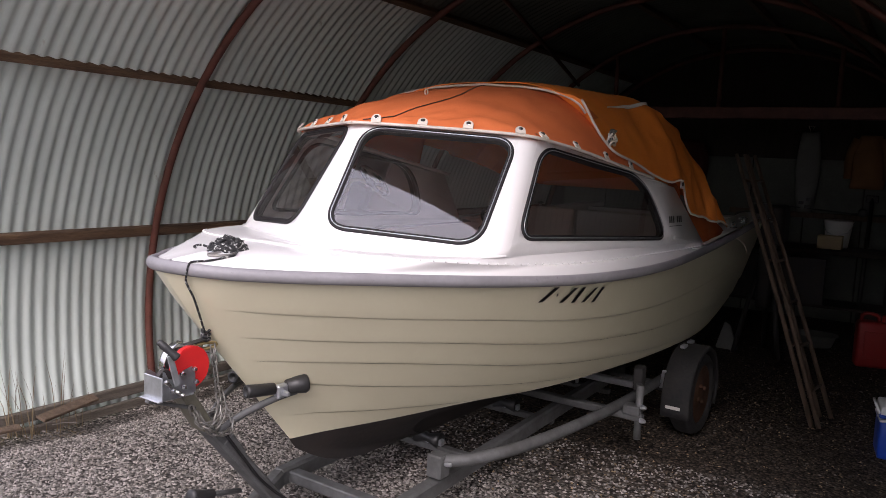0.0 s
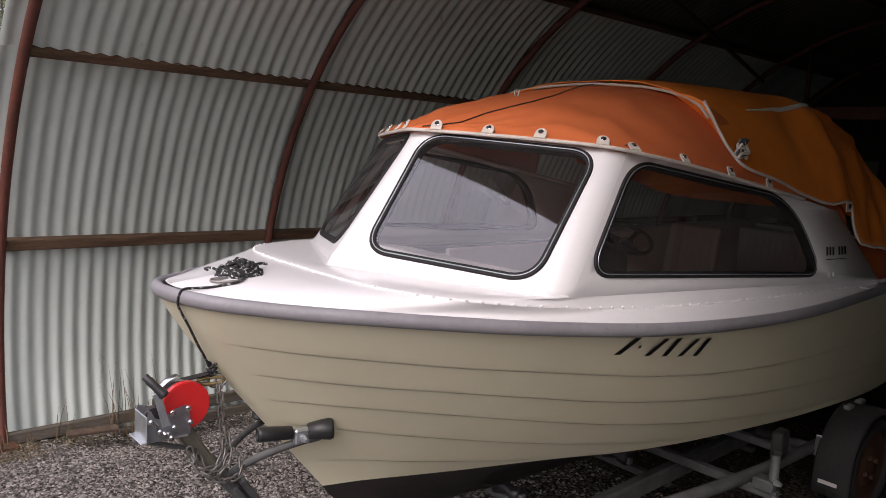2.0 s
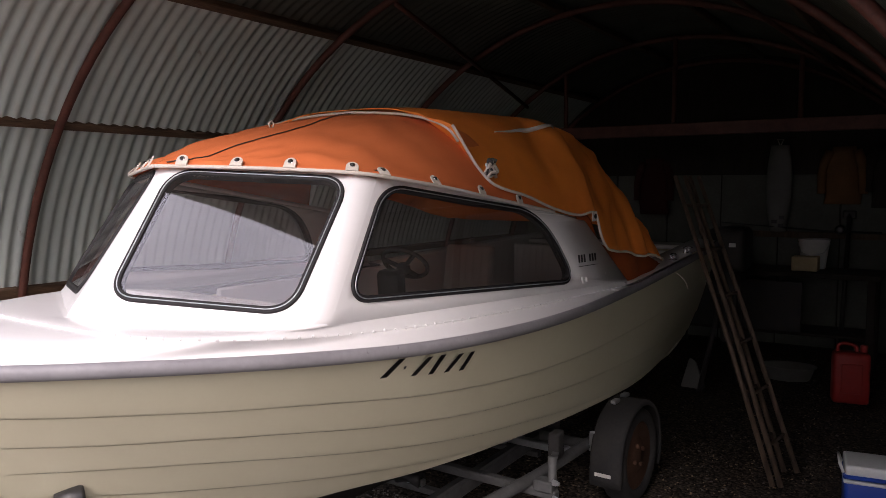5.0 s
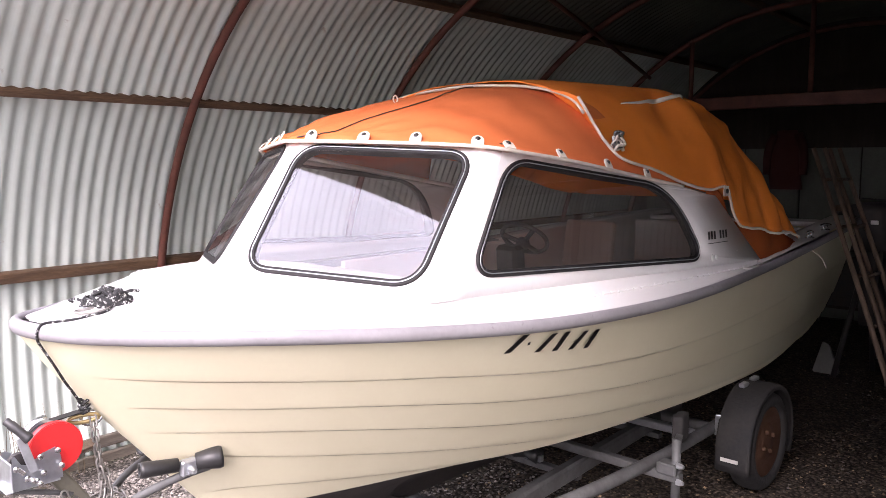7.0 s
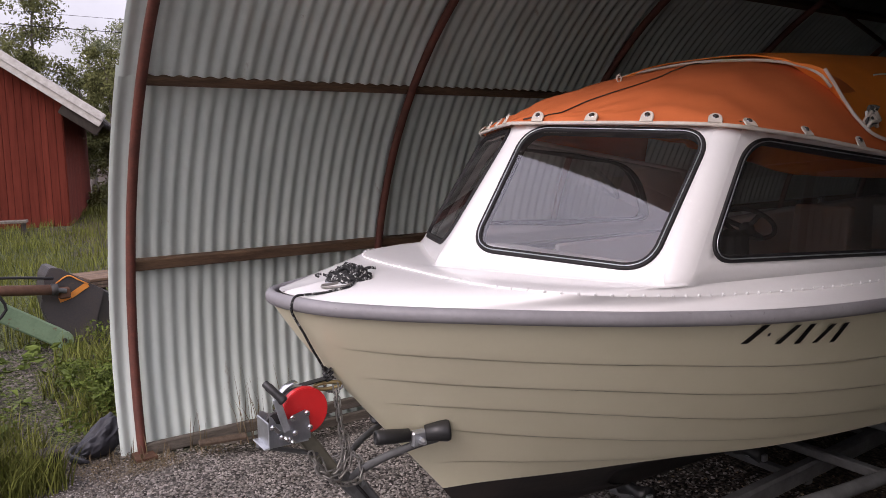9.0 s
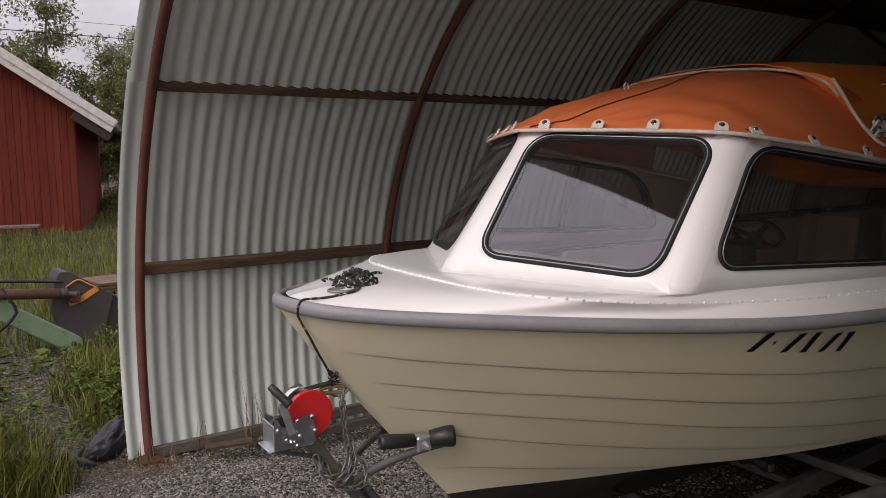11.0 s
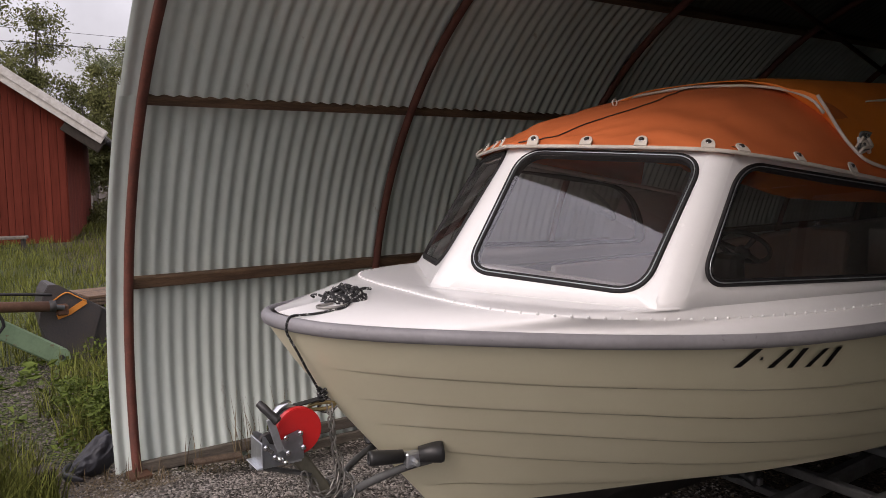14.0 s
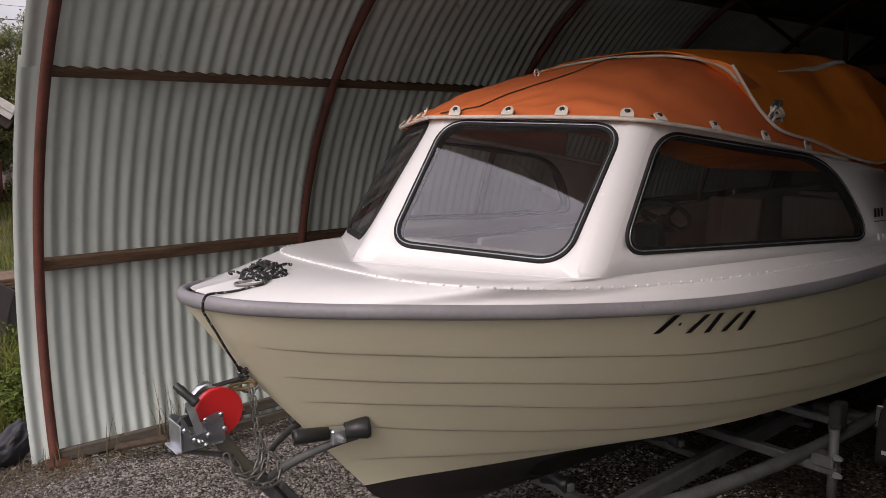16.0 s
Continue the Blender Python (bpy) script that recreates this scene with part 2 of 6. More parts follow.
M_GREENPAINT = material("faded_green_paint", (0.17, 0.25, 0.15), 0.7, 0.0, (0.10, 0.15, 0.09), 8, 50, 0.1, wear=((0.14, 0.07, 0.04), 14, 0.58))
M_BUCKET = material("worn_black_steel", (0.045, 0.040, 0.042), 0.6, 0.2, (0.065, 0.052, 0.046), 5, 60, 0.2, 0.8, 0.5, wear=((0.10, 0.062, 0.042), 9, 0.60))
M_RUST = material("rusted_steel", (0.12, 0.055, 0.03), 0.8, 0.2, (0.06, 0.03, 0.02), 10, 60, 0.3)
M_BAG = material("black_plastic_sack", (0.026, 0.027, 0.034), 0.55, 0.0, (0.040, 0.040, 0.046), 6, 50, 0.12, spec=0.35)
M_STRAP = material("orange_strap", (0.6, 0.22, 0.03), 0.7, 0.0, (0.45, 0.15, 0.02), 20, 150, 0.1)
M_GREYVINYL = material("grey_vinyl_seat", (0.56, 0.54, 0.51), 0.6, 0.0, (0.44, 0.42, 0.39), 8, 90, 0.08)
M_GLASS = glass("cabin_glass", (0.93, 0.90, 0.885))
M_GLASSFAR = glass("clear_cabin_glass", (0.95, 0.93, 0.92), 1.3, 0.01)

# Building tools


def mesh_of(bm, name, mats, smooth=False):
    me = bpy.data.meshes.new(name)
    bm.normal_update()
    bm.to_mesh(me)
    bm.free()
    for m in (mats if isinstance(mats, (list, tuple)) else [mats]):
        me.materials.append(m)
    if smooth:
        me.polygons.foreach_set("use_smooth", [True] * len(me.polygons))
    return me


def part(name, bm, mat, parent=None, label="", smooth=False, m=None):
    """One mesh object, under a thing or a part where parent is given."""
    ob = new(name, mesh_of(bm, name, mat, smooth))
    if parent:
        ob.parent = parent
    if m is not None:
        ob.matrix_basis = m
    if label:
        ob["label"] = label
    return ob


def thing(name, label, category, m=None, group="", kind=""):
    ob = new(name)
    ob.empty_display_size = 0.1
    if m is not None:
        ob.matrix_basis = m
    return tagged(ob, label, category, group, kind)


def add_box(bm, centre, size, m=None, bevel=0.0, segs=1):
    made = bmesh.ops.create_cube(bm, size=1.0)["verts"]
    mat = Matrix.Translation(centre) @ (m or Matrix()) @ Matrix.Diagonal((*size, 1))
    bmesh.ops.transform(bm, matrix=mat, verts=made)
    if bevel:
        edges = list({e for v in made for e in v.link_edges})
        bmesh.ops.bevel(bm, geom=edges, offset=bevel, segments=segs, affect='EDGES', profile=0.6)
    return bm


def box(centre, size, m=None, bevel=0.004, segs=1):
    return add_box(bmesh.new(), centre, size, m, bevel, segs)


def add_tube(bm, points, radius, sides=8, closed=False, caps=True, squash=None):
    """A pipe along points; radius may be a list; squash (a, b) scales the section sideways and upwards."""
    pts = [Vector(p) for p in points]
    n = len(pts)
    rings = []
    normal = None
    for i, p in enumerate(pts):
        a = pts[i - 1] if (i or closed) else p
        b = pts[(i + 1) % n] if (i < n - 1 or closed) else p
        t = (b - a).normalized()
        if normal is None:
            up = Vector((0, 0, 1)) if abs(t.z) < 0.9 else Vector((1, 0, 0))
            normal = t.cross(up).normalized()
        else:
            normal = (normal - t * normal.dot(t))
            normal = normal.normalized() if normal.length > 1e-6 else t.orthogonal().normalized()
        side = t.cross(normal)
        r = radius[i] if isinstance(radius, (list, tuple)) else radius
        sx, sy = squash or (1, 1)
        rings.append([bm.verts.new(p + (normal * math.cos(k * math.tau / sides) * sx + side * math.sin(k * math.tau / sides) * sy) * r) for k in range(sides)])
    for i in range(n if closed else n - 1):
        a, b = rings[i], rings[(i + 1) % n]
        for k in range(sides):
            bm.faces.new((a[k], a[(k + 1) % sides], b[(k + 1) % sides], b[k]))
    if caps and not closed:
        bm.faces.new(rings[0][::-1])
        bm.faces.new(rings[-1])
    return bm


def tube(points, radius, sides=8, closed=False, squash=None):
    return add_tube(bmesh.new(), points, radius, sides, closed, True, squash)


def beam(a, b, width, height, bevel=0.004, roll=0):
    """A squared bar from a to b."""
    a, b = Vector(a), Vector(b)
    turn = (b - a).to_track_quat('Y', 'Z').to_matrix().to_4x4() @ Matrix.Rotation(radians(roll), 4, 'Y')
    return add_box(bmesh.new(), (a + b) / 2, (width, (b - a).length, height), turn, bevel)


def lathe(profile, sides=24, m=None, ring=False):
    """Turns (radius, height) pairs round z."""
    bm = bmesh.new()
    rings = []
    for r, z in profile:
        rings.append([bm.verts.new((max(r, 1e-4) * math.cos(k * math.tau / sides), max(r, 1e-4) * math.sin(k * math.tau / sides), z)) for k in range(sides)])
    for a, b in zip(rings, rings[1:]):
        for k in range(sides):
            bm.faces.new((a[k], a[(k + 1) % sides], b[(k + 1) % sides], b[k]))
    if ring:
        for k in range(sides):
            bm.faces.new((rings[-1][k], rings[-1][(k + 1) % sides], rings[0][(k + 1) % sides], rings[0][k]))
    else:
        bm.faces.new(rings[0][::-1])
        bm.faces.new(rings[-1])
    if m is not None:
        bm.transform(m)
    return bm


def grid_faces(bm, rows, flip=False, wrap=False):
    """Faces between rows of verts of equal length."""
    for a, b in zip(rows, rows[1:]):
        n = len(a)
        for k in range(n if wrap else n - 1):
            f = (a[k], a[(k + 1) % n], b[(k + 1) % n], b[k])
            if len(set(f)) == 4:
                bm.faces.new(f[::-1] if flip else f)


def ease(x, xs, ys):
    """Smooth interpolation through knots."""
    if x <= xs[0]:
        return ys[0]
    if x >= xs[-1]:
        return ys[-1]
    i = max(k for k in range(len(xs) - 1) if xs[k] <= x)
    def slope(k):
        if k == 0:
            return (ys[1] - ys[0]) / (xs[1] - xs[0])
        if k == len(xs) - 1:
            return (ys[-1] - ys[-2]) / (xs[-1] - xs[-2])
        return (ys[k + 1] - ys[k - 1]) / (xs[k + 1] - xs[k - 1])
    h = xs[i + 1] - xs[i]
    s = (x - xs[i]) / h
    return (2 * s**3 - 3 * s**2 + 1) * ys[i] + (s**3 - 2 * s**2 + s) * h * slope(i) + (3 * s**2 - 2 * s**3) * ys[i + 1] + (s**3 - s**2) * h * slope(i + 1)


def spline(points, n):
    """n points on a smooth curve through the given points."""
    pts = [Vector(p) for p in points]
    d = [0.0]
    for a, b in zip(pts, pts[1:]):
        d.append(d[-1] + (b - a).length)
    return [Vector([ease(d[-1] * k / (n - 1), d, [p[c] for p in pts]) for c in range(3)]) for k in range(n)]

# The shed: a round-arched vault of corrugated steel on pipe ribs, open to the front
ARC_X, ARC_Z, ARC_R = 2.33, 0.45, 2.50
BAY = 1.52
BACK = 7.60
FRONT = -0.096
PITCH = 0.076


def arc(angle, inset=0.0):
    """A point of the vault's section; 0 degrees is the widest point on the side with the timber wall plate, 90 the crown."""
    a = radians(angle)
    r = ARC_R - inset
    return ARC_X - r * math.cos(a), ARC_Z + r * math.sin(a)


FOOT = -math.degrees(math.asin((ARC_Z + 0.20) / ARC_R))


def sheet_band(name, a0, a1, lift, label, sides=7, mat=None):
    """A row of corrugated sheets bent to the arch, from angle a0 to a1."""
    bm = bmesh.new()
    count = int((BACK - FRONT) / PITCH * sides)
    rows = []
    steps = max(4, int(abs(a1 - a0) / 3.2))
    for i in range(steps + 1):
        ang = a0 + (a1 - a0) * i / steps
        over = lift * (1 - i / steps)
        row = []
        for k in range(count + 1):
            y = FRONT + (BACK - FRONT) * k / count
            wave = 0.0084 * math.cos(math.tau * y / PITCH)
            dent = 0.004 * math.sin(y * 1.7 + ang * 0.21) * math.sin(ang * 0.13 + y)
            x, z = arc(ang, over + wave + dent - 0.035)
            row.append(bm.verts.new((x, y, z)))
        rows.append(row)
    grid_faces(bm, rows)
    ob = part(name, bm, mat or M_SHEET, None, "", True)
    sol = ob.modifiers.new("thickness", 'SOLIDIFY')
    sol.thickness = 0.0015
    crisp = ob.modifiers.new("crisp_rim", 'EDGE_SPLIT')
    crisp.split_angle = radians(60)
    return tagged(ob, label, "wall" if "wall" in name else "ceiling", kind="structure")


P1, P2, P3, P4 = 12.5, 36.45, 58.0, 80.0
sheet_band("wall_west", FOOT, P1 + 1, 0.0, "grey corrugated steel wall sheets, dull and water-stained")
sheet_band("wall_west_upper", P1 - 0.5, P2 + 1, 0.008, "grey corrugated steel sheets bent inward over the wall")
sheet_band("ceiling", P2 + 0.35, P3 + 1, 0.048, "corrugated steel vault of the arched shed roof")
# crown sheets take the darker copy: shade painted in, less bounce
sheet_band("ceiling_crown", P3 - 0.5, 143.5, 0.008, "corrugated steel over the crown of the vault, coloured dark for shade", 7, M_SHEETSHADE)
sheet_band("wall_east_upper", 142.5, 168, 0.0, "grey corrugated steel sheets bent inward over the east wall")
sheet_band("wall_east", 167, 180 - FOOT, 0.0, "grey corrugated steel wall sheets of the east side")

RIBS = [0.0, BAY, 2 * BAY, 3 * BAY, 4 * BAY, BACK - 0.03]
for y in RIBS:
    pts = []
    for i in range(61):
        x, z = arc(FOOT - 1 + (180 - 2 * FOOT + 2) * i / 60, 0.045)
        pts.append((x, y, z))
    rib = part("arch_rib", tube(pts, 0.0255 if y == 0 else 0.0235, 12), M_RIB, None, "", True)
    tagged(rib, "curved red-oxide painted steel pipe rib of the arched shed", "rib", "arch ribs of the shed", "structure")
    for ang in (FOOT, 180 - FOOT):
        x, z = arc(ang, 0.045)
        plate = part("foot_plate", box((x, y, -0.045 if ang == FOOT else 0.012), (0.13, 0.11, 0.02), bevel=0.003), M_RUST)
        tagged(plate, "rusted steel foot plate under an arch rib", "plate", "foot plates of the ribs", "structure")


def purlin(ang, w, h, label="brown weathered timber purlin nailed along the corrugated wall"):
    x, z = arc(ang, 0.0)
    turn = 90 - ang
    for a, b in zip(RIBS, RIBS[1:]):
        bm = beam((x, a + (0.01 if a == 0 else 0), z), (x, b, z), w, h, 0.005, roll=ang)
        ob = part("purlin", bm, M_TIMBER)
        tagged(ob, label, "purlin", "purlins along the vault", "structure")


for ang in (P1, P2, P3, P4, 180 - P4, 180 - P3, 180 - P2, 180 - P1):
    purlin(ang, 0.05, 0.06 if ang == P1 else 0.052)

# Two weathered rails along the foot of the wall, the lower one half sunk in the gravel
for side, low in ((1, -0.03), (-1, 0.09)):
    for a, b in zip(RIBS, RIBS[1:]):
        for z, h, deep in ((low, 0.066, 0.012), (low - 0.098, 0.07, 0.004)):
            x0 = ARC_X - math.sqrt((ARC_R - 0.02) ** 2 - (z - ARC_Z) ** 2)
            xx = x0 if side > 0 else 2 * ARC_X - x0
            ob = part("kick_board", beam((xx + side * deep, a + 0.01, z), (xx + side * deep, b - 0.01, z + 0.004), 0.04, h, 0.006), M_KICK)
            tagged(ob, "rough grey-brown timber rail at the foot of the corrugated wall", "board", "boards at the wall foot", "structure")


def pipe(name, a, b, r, label, group=""):
    ob = part(name, tube([a, b], r, 8), M_RIB, None, "", True)
    return tagged(ob, label, "brace", group, "structure")


# Back gable: dark boards above, pale boards below, with a pipe frame in front
bm = bmesh.new()
loop = []
for i in range(41):
    x, z = arc(FOOT + (180 - 2 * FOOT) * i / 40, -0.03)
    loop.append((x, z))
front = [bm.verts.new((x, BACK, z)) for x, z in loop]
rear = [bm.verts.new((x, BACK + 0.06, z)) for x, z in loop]
bm.faces.new(front)
bm.faces.new(rear[::-1])
for k in range(len(loop)):
    n = (k + 1) % len(loop)
    bm.faces.new((front[n], front[k], rear[k], rear[n]))
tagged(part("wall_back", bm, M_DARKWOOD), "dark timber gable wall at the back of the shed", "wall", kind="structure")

# Ground: one sheet, gravel in and before the shed, turf beyond
def ground_height(x, y):
    """Nearly level, with a trough along the foot of the west wall."""
    lump = noise.noise(Vector((x * 0.8, y * 0.8, 0))) * 0.018
    near = min(1.0, max(0.0, (0.80 - x) / 0.80))
    if x < -0.5:
        near = max(0.0, 1 + (x + 0.5) / 1.5)
    along = min(1.0, max(0.0, y))
    fade = min(1.0, max(0.0, (y + 1.1) / 0.8))
    return lump - 0.012 - (0.045 + 0.085 * along * along * (3 - 2 * along)) * near * near * (3 - 2 * near) * fade


xs = [-400, -200, -100, -60, -40, -30, -24, -18, -14] + [-12 + 0.5 * k for k in range(18)] + [-3 + 0.25 * k for k in range(44)] + [8.5, 10, 14, 20, 30, 50, 100, 200, 400]
ys = [-400, -200, -100, -60, -40, -28, -20, -14, -10, -8] + [-6 + 0.25 * k for k in range(60)] + [9.5, 11, 13, 16, 20, 30, 50, 100, 200, 400]
bm = bmesh.new()
rows = [[bm.verts.new((x, y, ground_height(x, y))) for x in xs] for y in ys]
grid_faces(bm, rows)
M_GROUND = M_GRAVEL
nt = M_GROUND.node_tree
gb = nt.nodes["Principled BSDF"]
src = gb.inputs["Base Color"].links[0].from_socket
tc = nt.nodes.new("ShaderNodeTexCoord")
sep = nt.nodes.new("ShaderNodeSeparateXYZ")
nt.links.new(tc.outputs["Object"], sep.inputs[0])
edge_noise = nt.nodes.new("ShaderNodeTexNoise")
edge_noise.inputs["Scale"].default_value = 1.1
edge_noise.inputs["Detail"].default_value = 6
nt.links.new(tc.outputs["Object"], edge_noise.inputs[0])
shift = nt.nodes.new("ShaderNodeMath")
shift.operation = 'MULTIPLY_ADD'
shift.inputs[1].default_value = 3.0
nt.links.new(edge_noise.outputs[0], shift.inputs[0])
nt.links.new(sep.outputs[0], shift.inputs[2])
turf = nt.nodes.new("ShaderNodeMapRange")
turf.inputs[1].default_value, turf.inputs[2].default_value = 1.55, 0.75
nt.links.new(shift.outputs[0], turf.inputs[0])
tmix = nt.nodes.new("ShaderNodeMix")
tmix.data_type = 'RGBA'
tmix.inputs[7].default_value = (0.060, 0.070, 0.024, 1)
nt.links.new(turf.outputs[0], tmix.inputs[0])
nt.links.new(src, tmix.inputs[6])
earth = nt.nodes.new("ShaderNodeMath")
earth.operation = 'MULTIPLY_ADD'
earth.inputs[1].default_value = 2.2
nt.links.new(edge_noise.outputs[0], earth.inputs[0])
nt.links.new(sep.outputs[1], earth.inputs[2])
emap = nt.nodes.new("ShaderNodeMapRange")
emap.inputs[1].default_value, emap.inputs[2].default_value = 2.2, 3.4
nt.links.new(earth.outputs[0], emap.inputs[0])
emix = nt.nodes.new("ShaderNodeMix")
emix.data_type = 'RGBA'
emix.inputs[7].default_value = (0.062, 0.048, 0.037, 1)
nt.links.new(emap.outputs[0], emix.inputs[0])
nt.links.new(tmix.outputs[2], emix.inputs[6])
# close-lying small stones: each cell has its own shade, with dark joints between
vor = nt.nodes.new("ShaderNodeTexVoronoi")
vor.inputs["Scale"].default_value = 62
vor.inputs["Randomness"].default_value = 1.0
nt.links.new(tc.outputs["Object"], vor.inputs["Vector"])
shade = nt.nodes.new("ShaderNodeSeparateColor")
nt.links.new(vor.outputs["Color"], shade.inputs[0])
smap = nt.nodes.new("ShaderNodeMapRange")
smap.inputs[3].default_value, smap.inputs[4].default_value = 0.30, 2.10
nt.links.new(shade.outputs[0], smap.inputs[0])
joint = nt.nodes.new("ShaderNodeMapRange")
joint.inputs[1].default_value, joint.inputs[2].default_value = 0.35, 0.75
joint.inputs[3].default_value, joint.inputs[4].default_value = 1.0, 0.30
nt.links.new(vor.outputs["Distance"], joint.inputs[0])
both_f = nt.nodes.new("ShaderNodeMath")
both_f.operation = 'MULTIPLY'
nt.links.new(smap.outputs[0], both_f.inputs[0])
nt.links.new(joint.outputs[0], both_f.inputs[1])
gsc = nt.nodes.new("ShaderNodeVectorMath")
gsc.operation = 'SCALE'
nt.links.new(emix.outputs[2], gsc.inputs[0])
nt.links.new(both_f.outputs[0], gsc.inputs["Scale"])
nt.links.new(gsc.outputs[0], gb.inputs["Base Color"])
gbump = nt.nodes.new("ShaderNodeBump")
gbump.invert = True
gbump.inputs["Strength"].default_value = 0.8
gbump.inputs["Distance"].default_value = 0.012
nt.links.new(vor.outputs["Distance"], gbump.inputs["Height"])
nt.links.new(gbump.outputs[0], gb.inputs["Normal"])
ground = part("ground", bm, M_GROUND, None, "", True)
tagged(ground, "grey gravel yard running into rough turf beyond the shed", "ground", kind="structure")

# The boat: local x to port, y aft from the stem head, z up from the gravel
BOAT = pose(2.097 * math.cos(radians(3.21)), -2.097 * math.sin(radians(3.21)), 0, 0, 0, -3.21)
LOA = 4.70
RV = [0, 0.15, 0.4, 0.8, 1.3, 2.0, 2.8, 3.6, 4.70]
RB = [0.03, 0.245, 0.455, 0.694, 0.854, 0.908, 0.880, 0.838, 0.74]
RZ = [1.138, 1.128, 1.12, 1.109, 1.093, 1.086, 1.112, 1.160, 1.215]
STEM_Z = [0.20, 0.235, 0.268, 0.366, 0.418, 0.65, 0.90, 1.14]
STEM_V = [1.20, 1.00, 0.82, 0.62, 0.573, 0.375, 0.165, -0.02]


def rail_b(v):
    if v < 0.15:
        return 0.245 * math.sqrt(max(0.0, v) / 0.15)
    return ease(v, RV, RB)


def rail_z(v):
    return ease(v, RV, RZ)


def rail_lift(v):
    """How far the rub rail rides above the sheer line; it sweeps up at the stem head."""
    return ease(v, [0.0, 0.1, 0.34, 0.6, 0.88, 1.45, 4.7], [0.014, 0.009, 0.007, 0.003, -0.002, -0.006, -0.004])


def hull_exp(s):
    return ease(s * LOA / 4.35, [0, 0.05, 0.12, 0.25, 0.45, 0.7, 0.88, 1.08], [1.75, 1.18, 0.80, 0.527, 0.333, 0.18, 0.21, 0.30])


def hull_point(s, h, out=0.0):
    """Port side of the skin: s from stem to transom, h from keel to rail."""
    zr = rail_z(s * LOA) - 0.02
    zk = 0.235 - 0.022 * math.sin(math.pi * min(1, s * 1.2)) + 0.14 * max(0, s - 0.6) ** 1.5
    z = zk + (zr - zk) * h
    v0 = ease(z, STEM_Z, STEM_V)
    v = v0 + s * (LOA - v0)
    z += rail_lift(v) * max(0.0, (h - 0.9) / 0.1)
    b = max(0.0, rail_b(s * LOA) - 0.012)
    u = b * h ** hull_exp(s) if h > 0 else 0.0
    return Vector((u + out, v, z))


boat = thing("boat", "small cream clinker-style fibreglass cabin boat on a trailer", "boat", BOAT)
S_STEPS = [(k / 70) ** 1.5 for k in range(71)]
LAP_S = [0.0, 0.035, 0.075, 0.12, 0.165, 0.21, 0.26, 0.32, 0.40, 0.50, 0.60, 0.75, 1.0]
LAPS = [
    [0.214, 0.217, 0.224, 0.246, 0.280, 0.303, 0.312, 0.326, 0.342, 0.344, 0.342, 0.33, 0.31],
    [0.335, 0.334, 0.316, 0.307, 0.302, 0.305, 0.314, 0.328, 0.344, 0.346, 0.344, 0.332, 0.312],
    [0.530, 0.508, 0.478, 0.452, 0.427, 0.404, 0.383, 0.366, 0.356, 0.350, 0.346, 0.334, 0.314],
    [0.642, 0.629, 0.615, 0.596, 0.570, 0.540, 0.513, 0.480, 0.448, 0.405, 0.384, 0.372, 0.36],
    [0.756, 0.744, 0.729, 0.717, 0.699, 0.673, 0.650, 0.626, 0.598, 0.570, 0.554, 0.525, 0.50],
    [0.884, 0.866, 0.854, 0.839, 0.828, 0.812, 0.791, 0.772, 0.758, 0.749, 0.750, 0.756, 0.76],
    [1.0] * 13,
]


def lap(i, s):
    """Height of the lower edge of strake i at s; the lowest laps meet the chine amidships."""
    return ease(s, LAP_S, LAPS[i])


for side in (1, -1):
    for i in range(len(LAPS) - 1):
        bm = bmesh.new()
        rows = []
        # the lower edge is rolled under, then the strake lies back to the one above
        for dh, out in ((0.0, -0.0045), (0.0008, -0.0004), (0.0026, 0.0032), (0.0052, 0.0052), (0.0100, 0.0058), (0.3, 0.0034), (0.6, 0.0015), (1.0, 0.0)):
            row = []
            for s in S_STEPS:
                deep = lap(i + 1, s) - lap(i, s)
                fade = min(1, max(0.0, s - 0.014) * 40) * min(1.0, deep * 25)
                if not i:
                    fade = 0.0
                p = hull_point(s, lap(i, s) + (min(dh, deep * 0.2) if dh < 0.05 else deep * dh))
                row.append(bm.verts.new((side * max(0.0, p.x + out * fade), p.y, p.z)))
            rows.append(row)
        grid_faces(bm, rows, flip=side < 0)
        part("strake", bm, M_CREAM, boat, "", True)
bm = bmesh.new()
for side in (1, -1):
    rows = []
    for j in range(9):
        row = []
        for s in S_STEPS:
            f = j / 8
            p = hull_point(s, lap(0, s) * f)
            # aft of the bow the bottom turns in flat below the chine
            e, k = hull_point(s, lap(0, s)), hull_point(s, 0.0)
            flat = Vector((e.x * f ** 1.15, e.y, k.z + (e.z - k.z) * f ** 0.6))
            w = min(1.0, max(0.0, (s - 0.10) / 0.10))
            p = p.lerp(flat, w * w * (3 - 2 * w))
            row.append(bm.verts.new((side * max(0.006, p.x), p.y, p.z)))
        rows.append(row)
    grid_faces(bm, rows, flip=side < 0)
part("bottom", bm, M_BLACKBOT, boat, "black antifouled bottom", True)
bm = bmesh.new()
port = [hull_point(1, 1 - j / 14) for j in range(15)]
ring = [bm.verts.new(p) for p in port] + [bm.verts.new((-p.x, p.y, p.z)) for p in port[::-1][1:]]
bm.faces.new(ring)
part("transom", bm, M_CREAM, boat)

# Rub rail round the sheer
pts = []
for k in range(-60, 61):
    v = LOA * (abs(k) / 60) ** 1.7
    pts.append((math.copysign(rail_b(v), k) if k else 0.0, v, rail_z(v) + rail_lift(v)))
part("rub_rail", tube(pts, 0.0215, 14, squash=(0.82, 1.0)), M_RAIL, boat, "grey vinyl rub rail, scuffed", True)

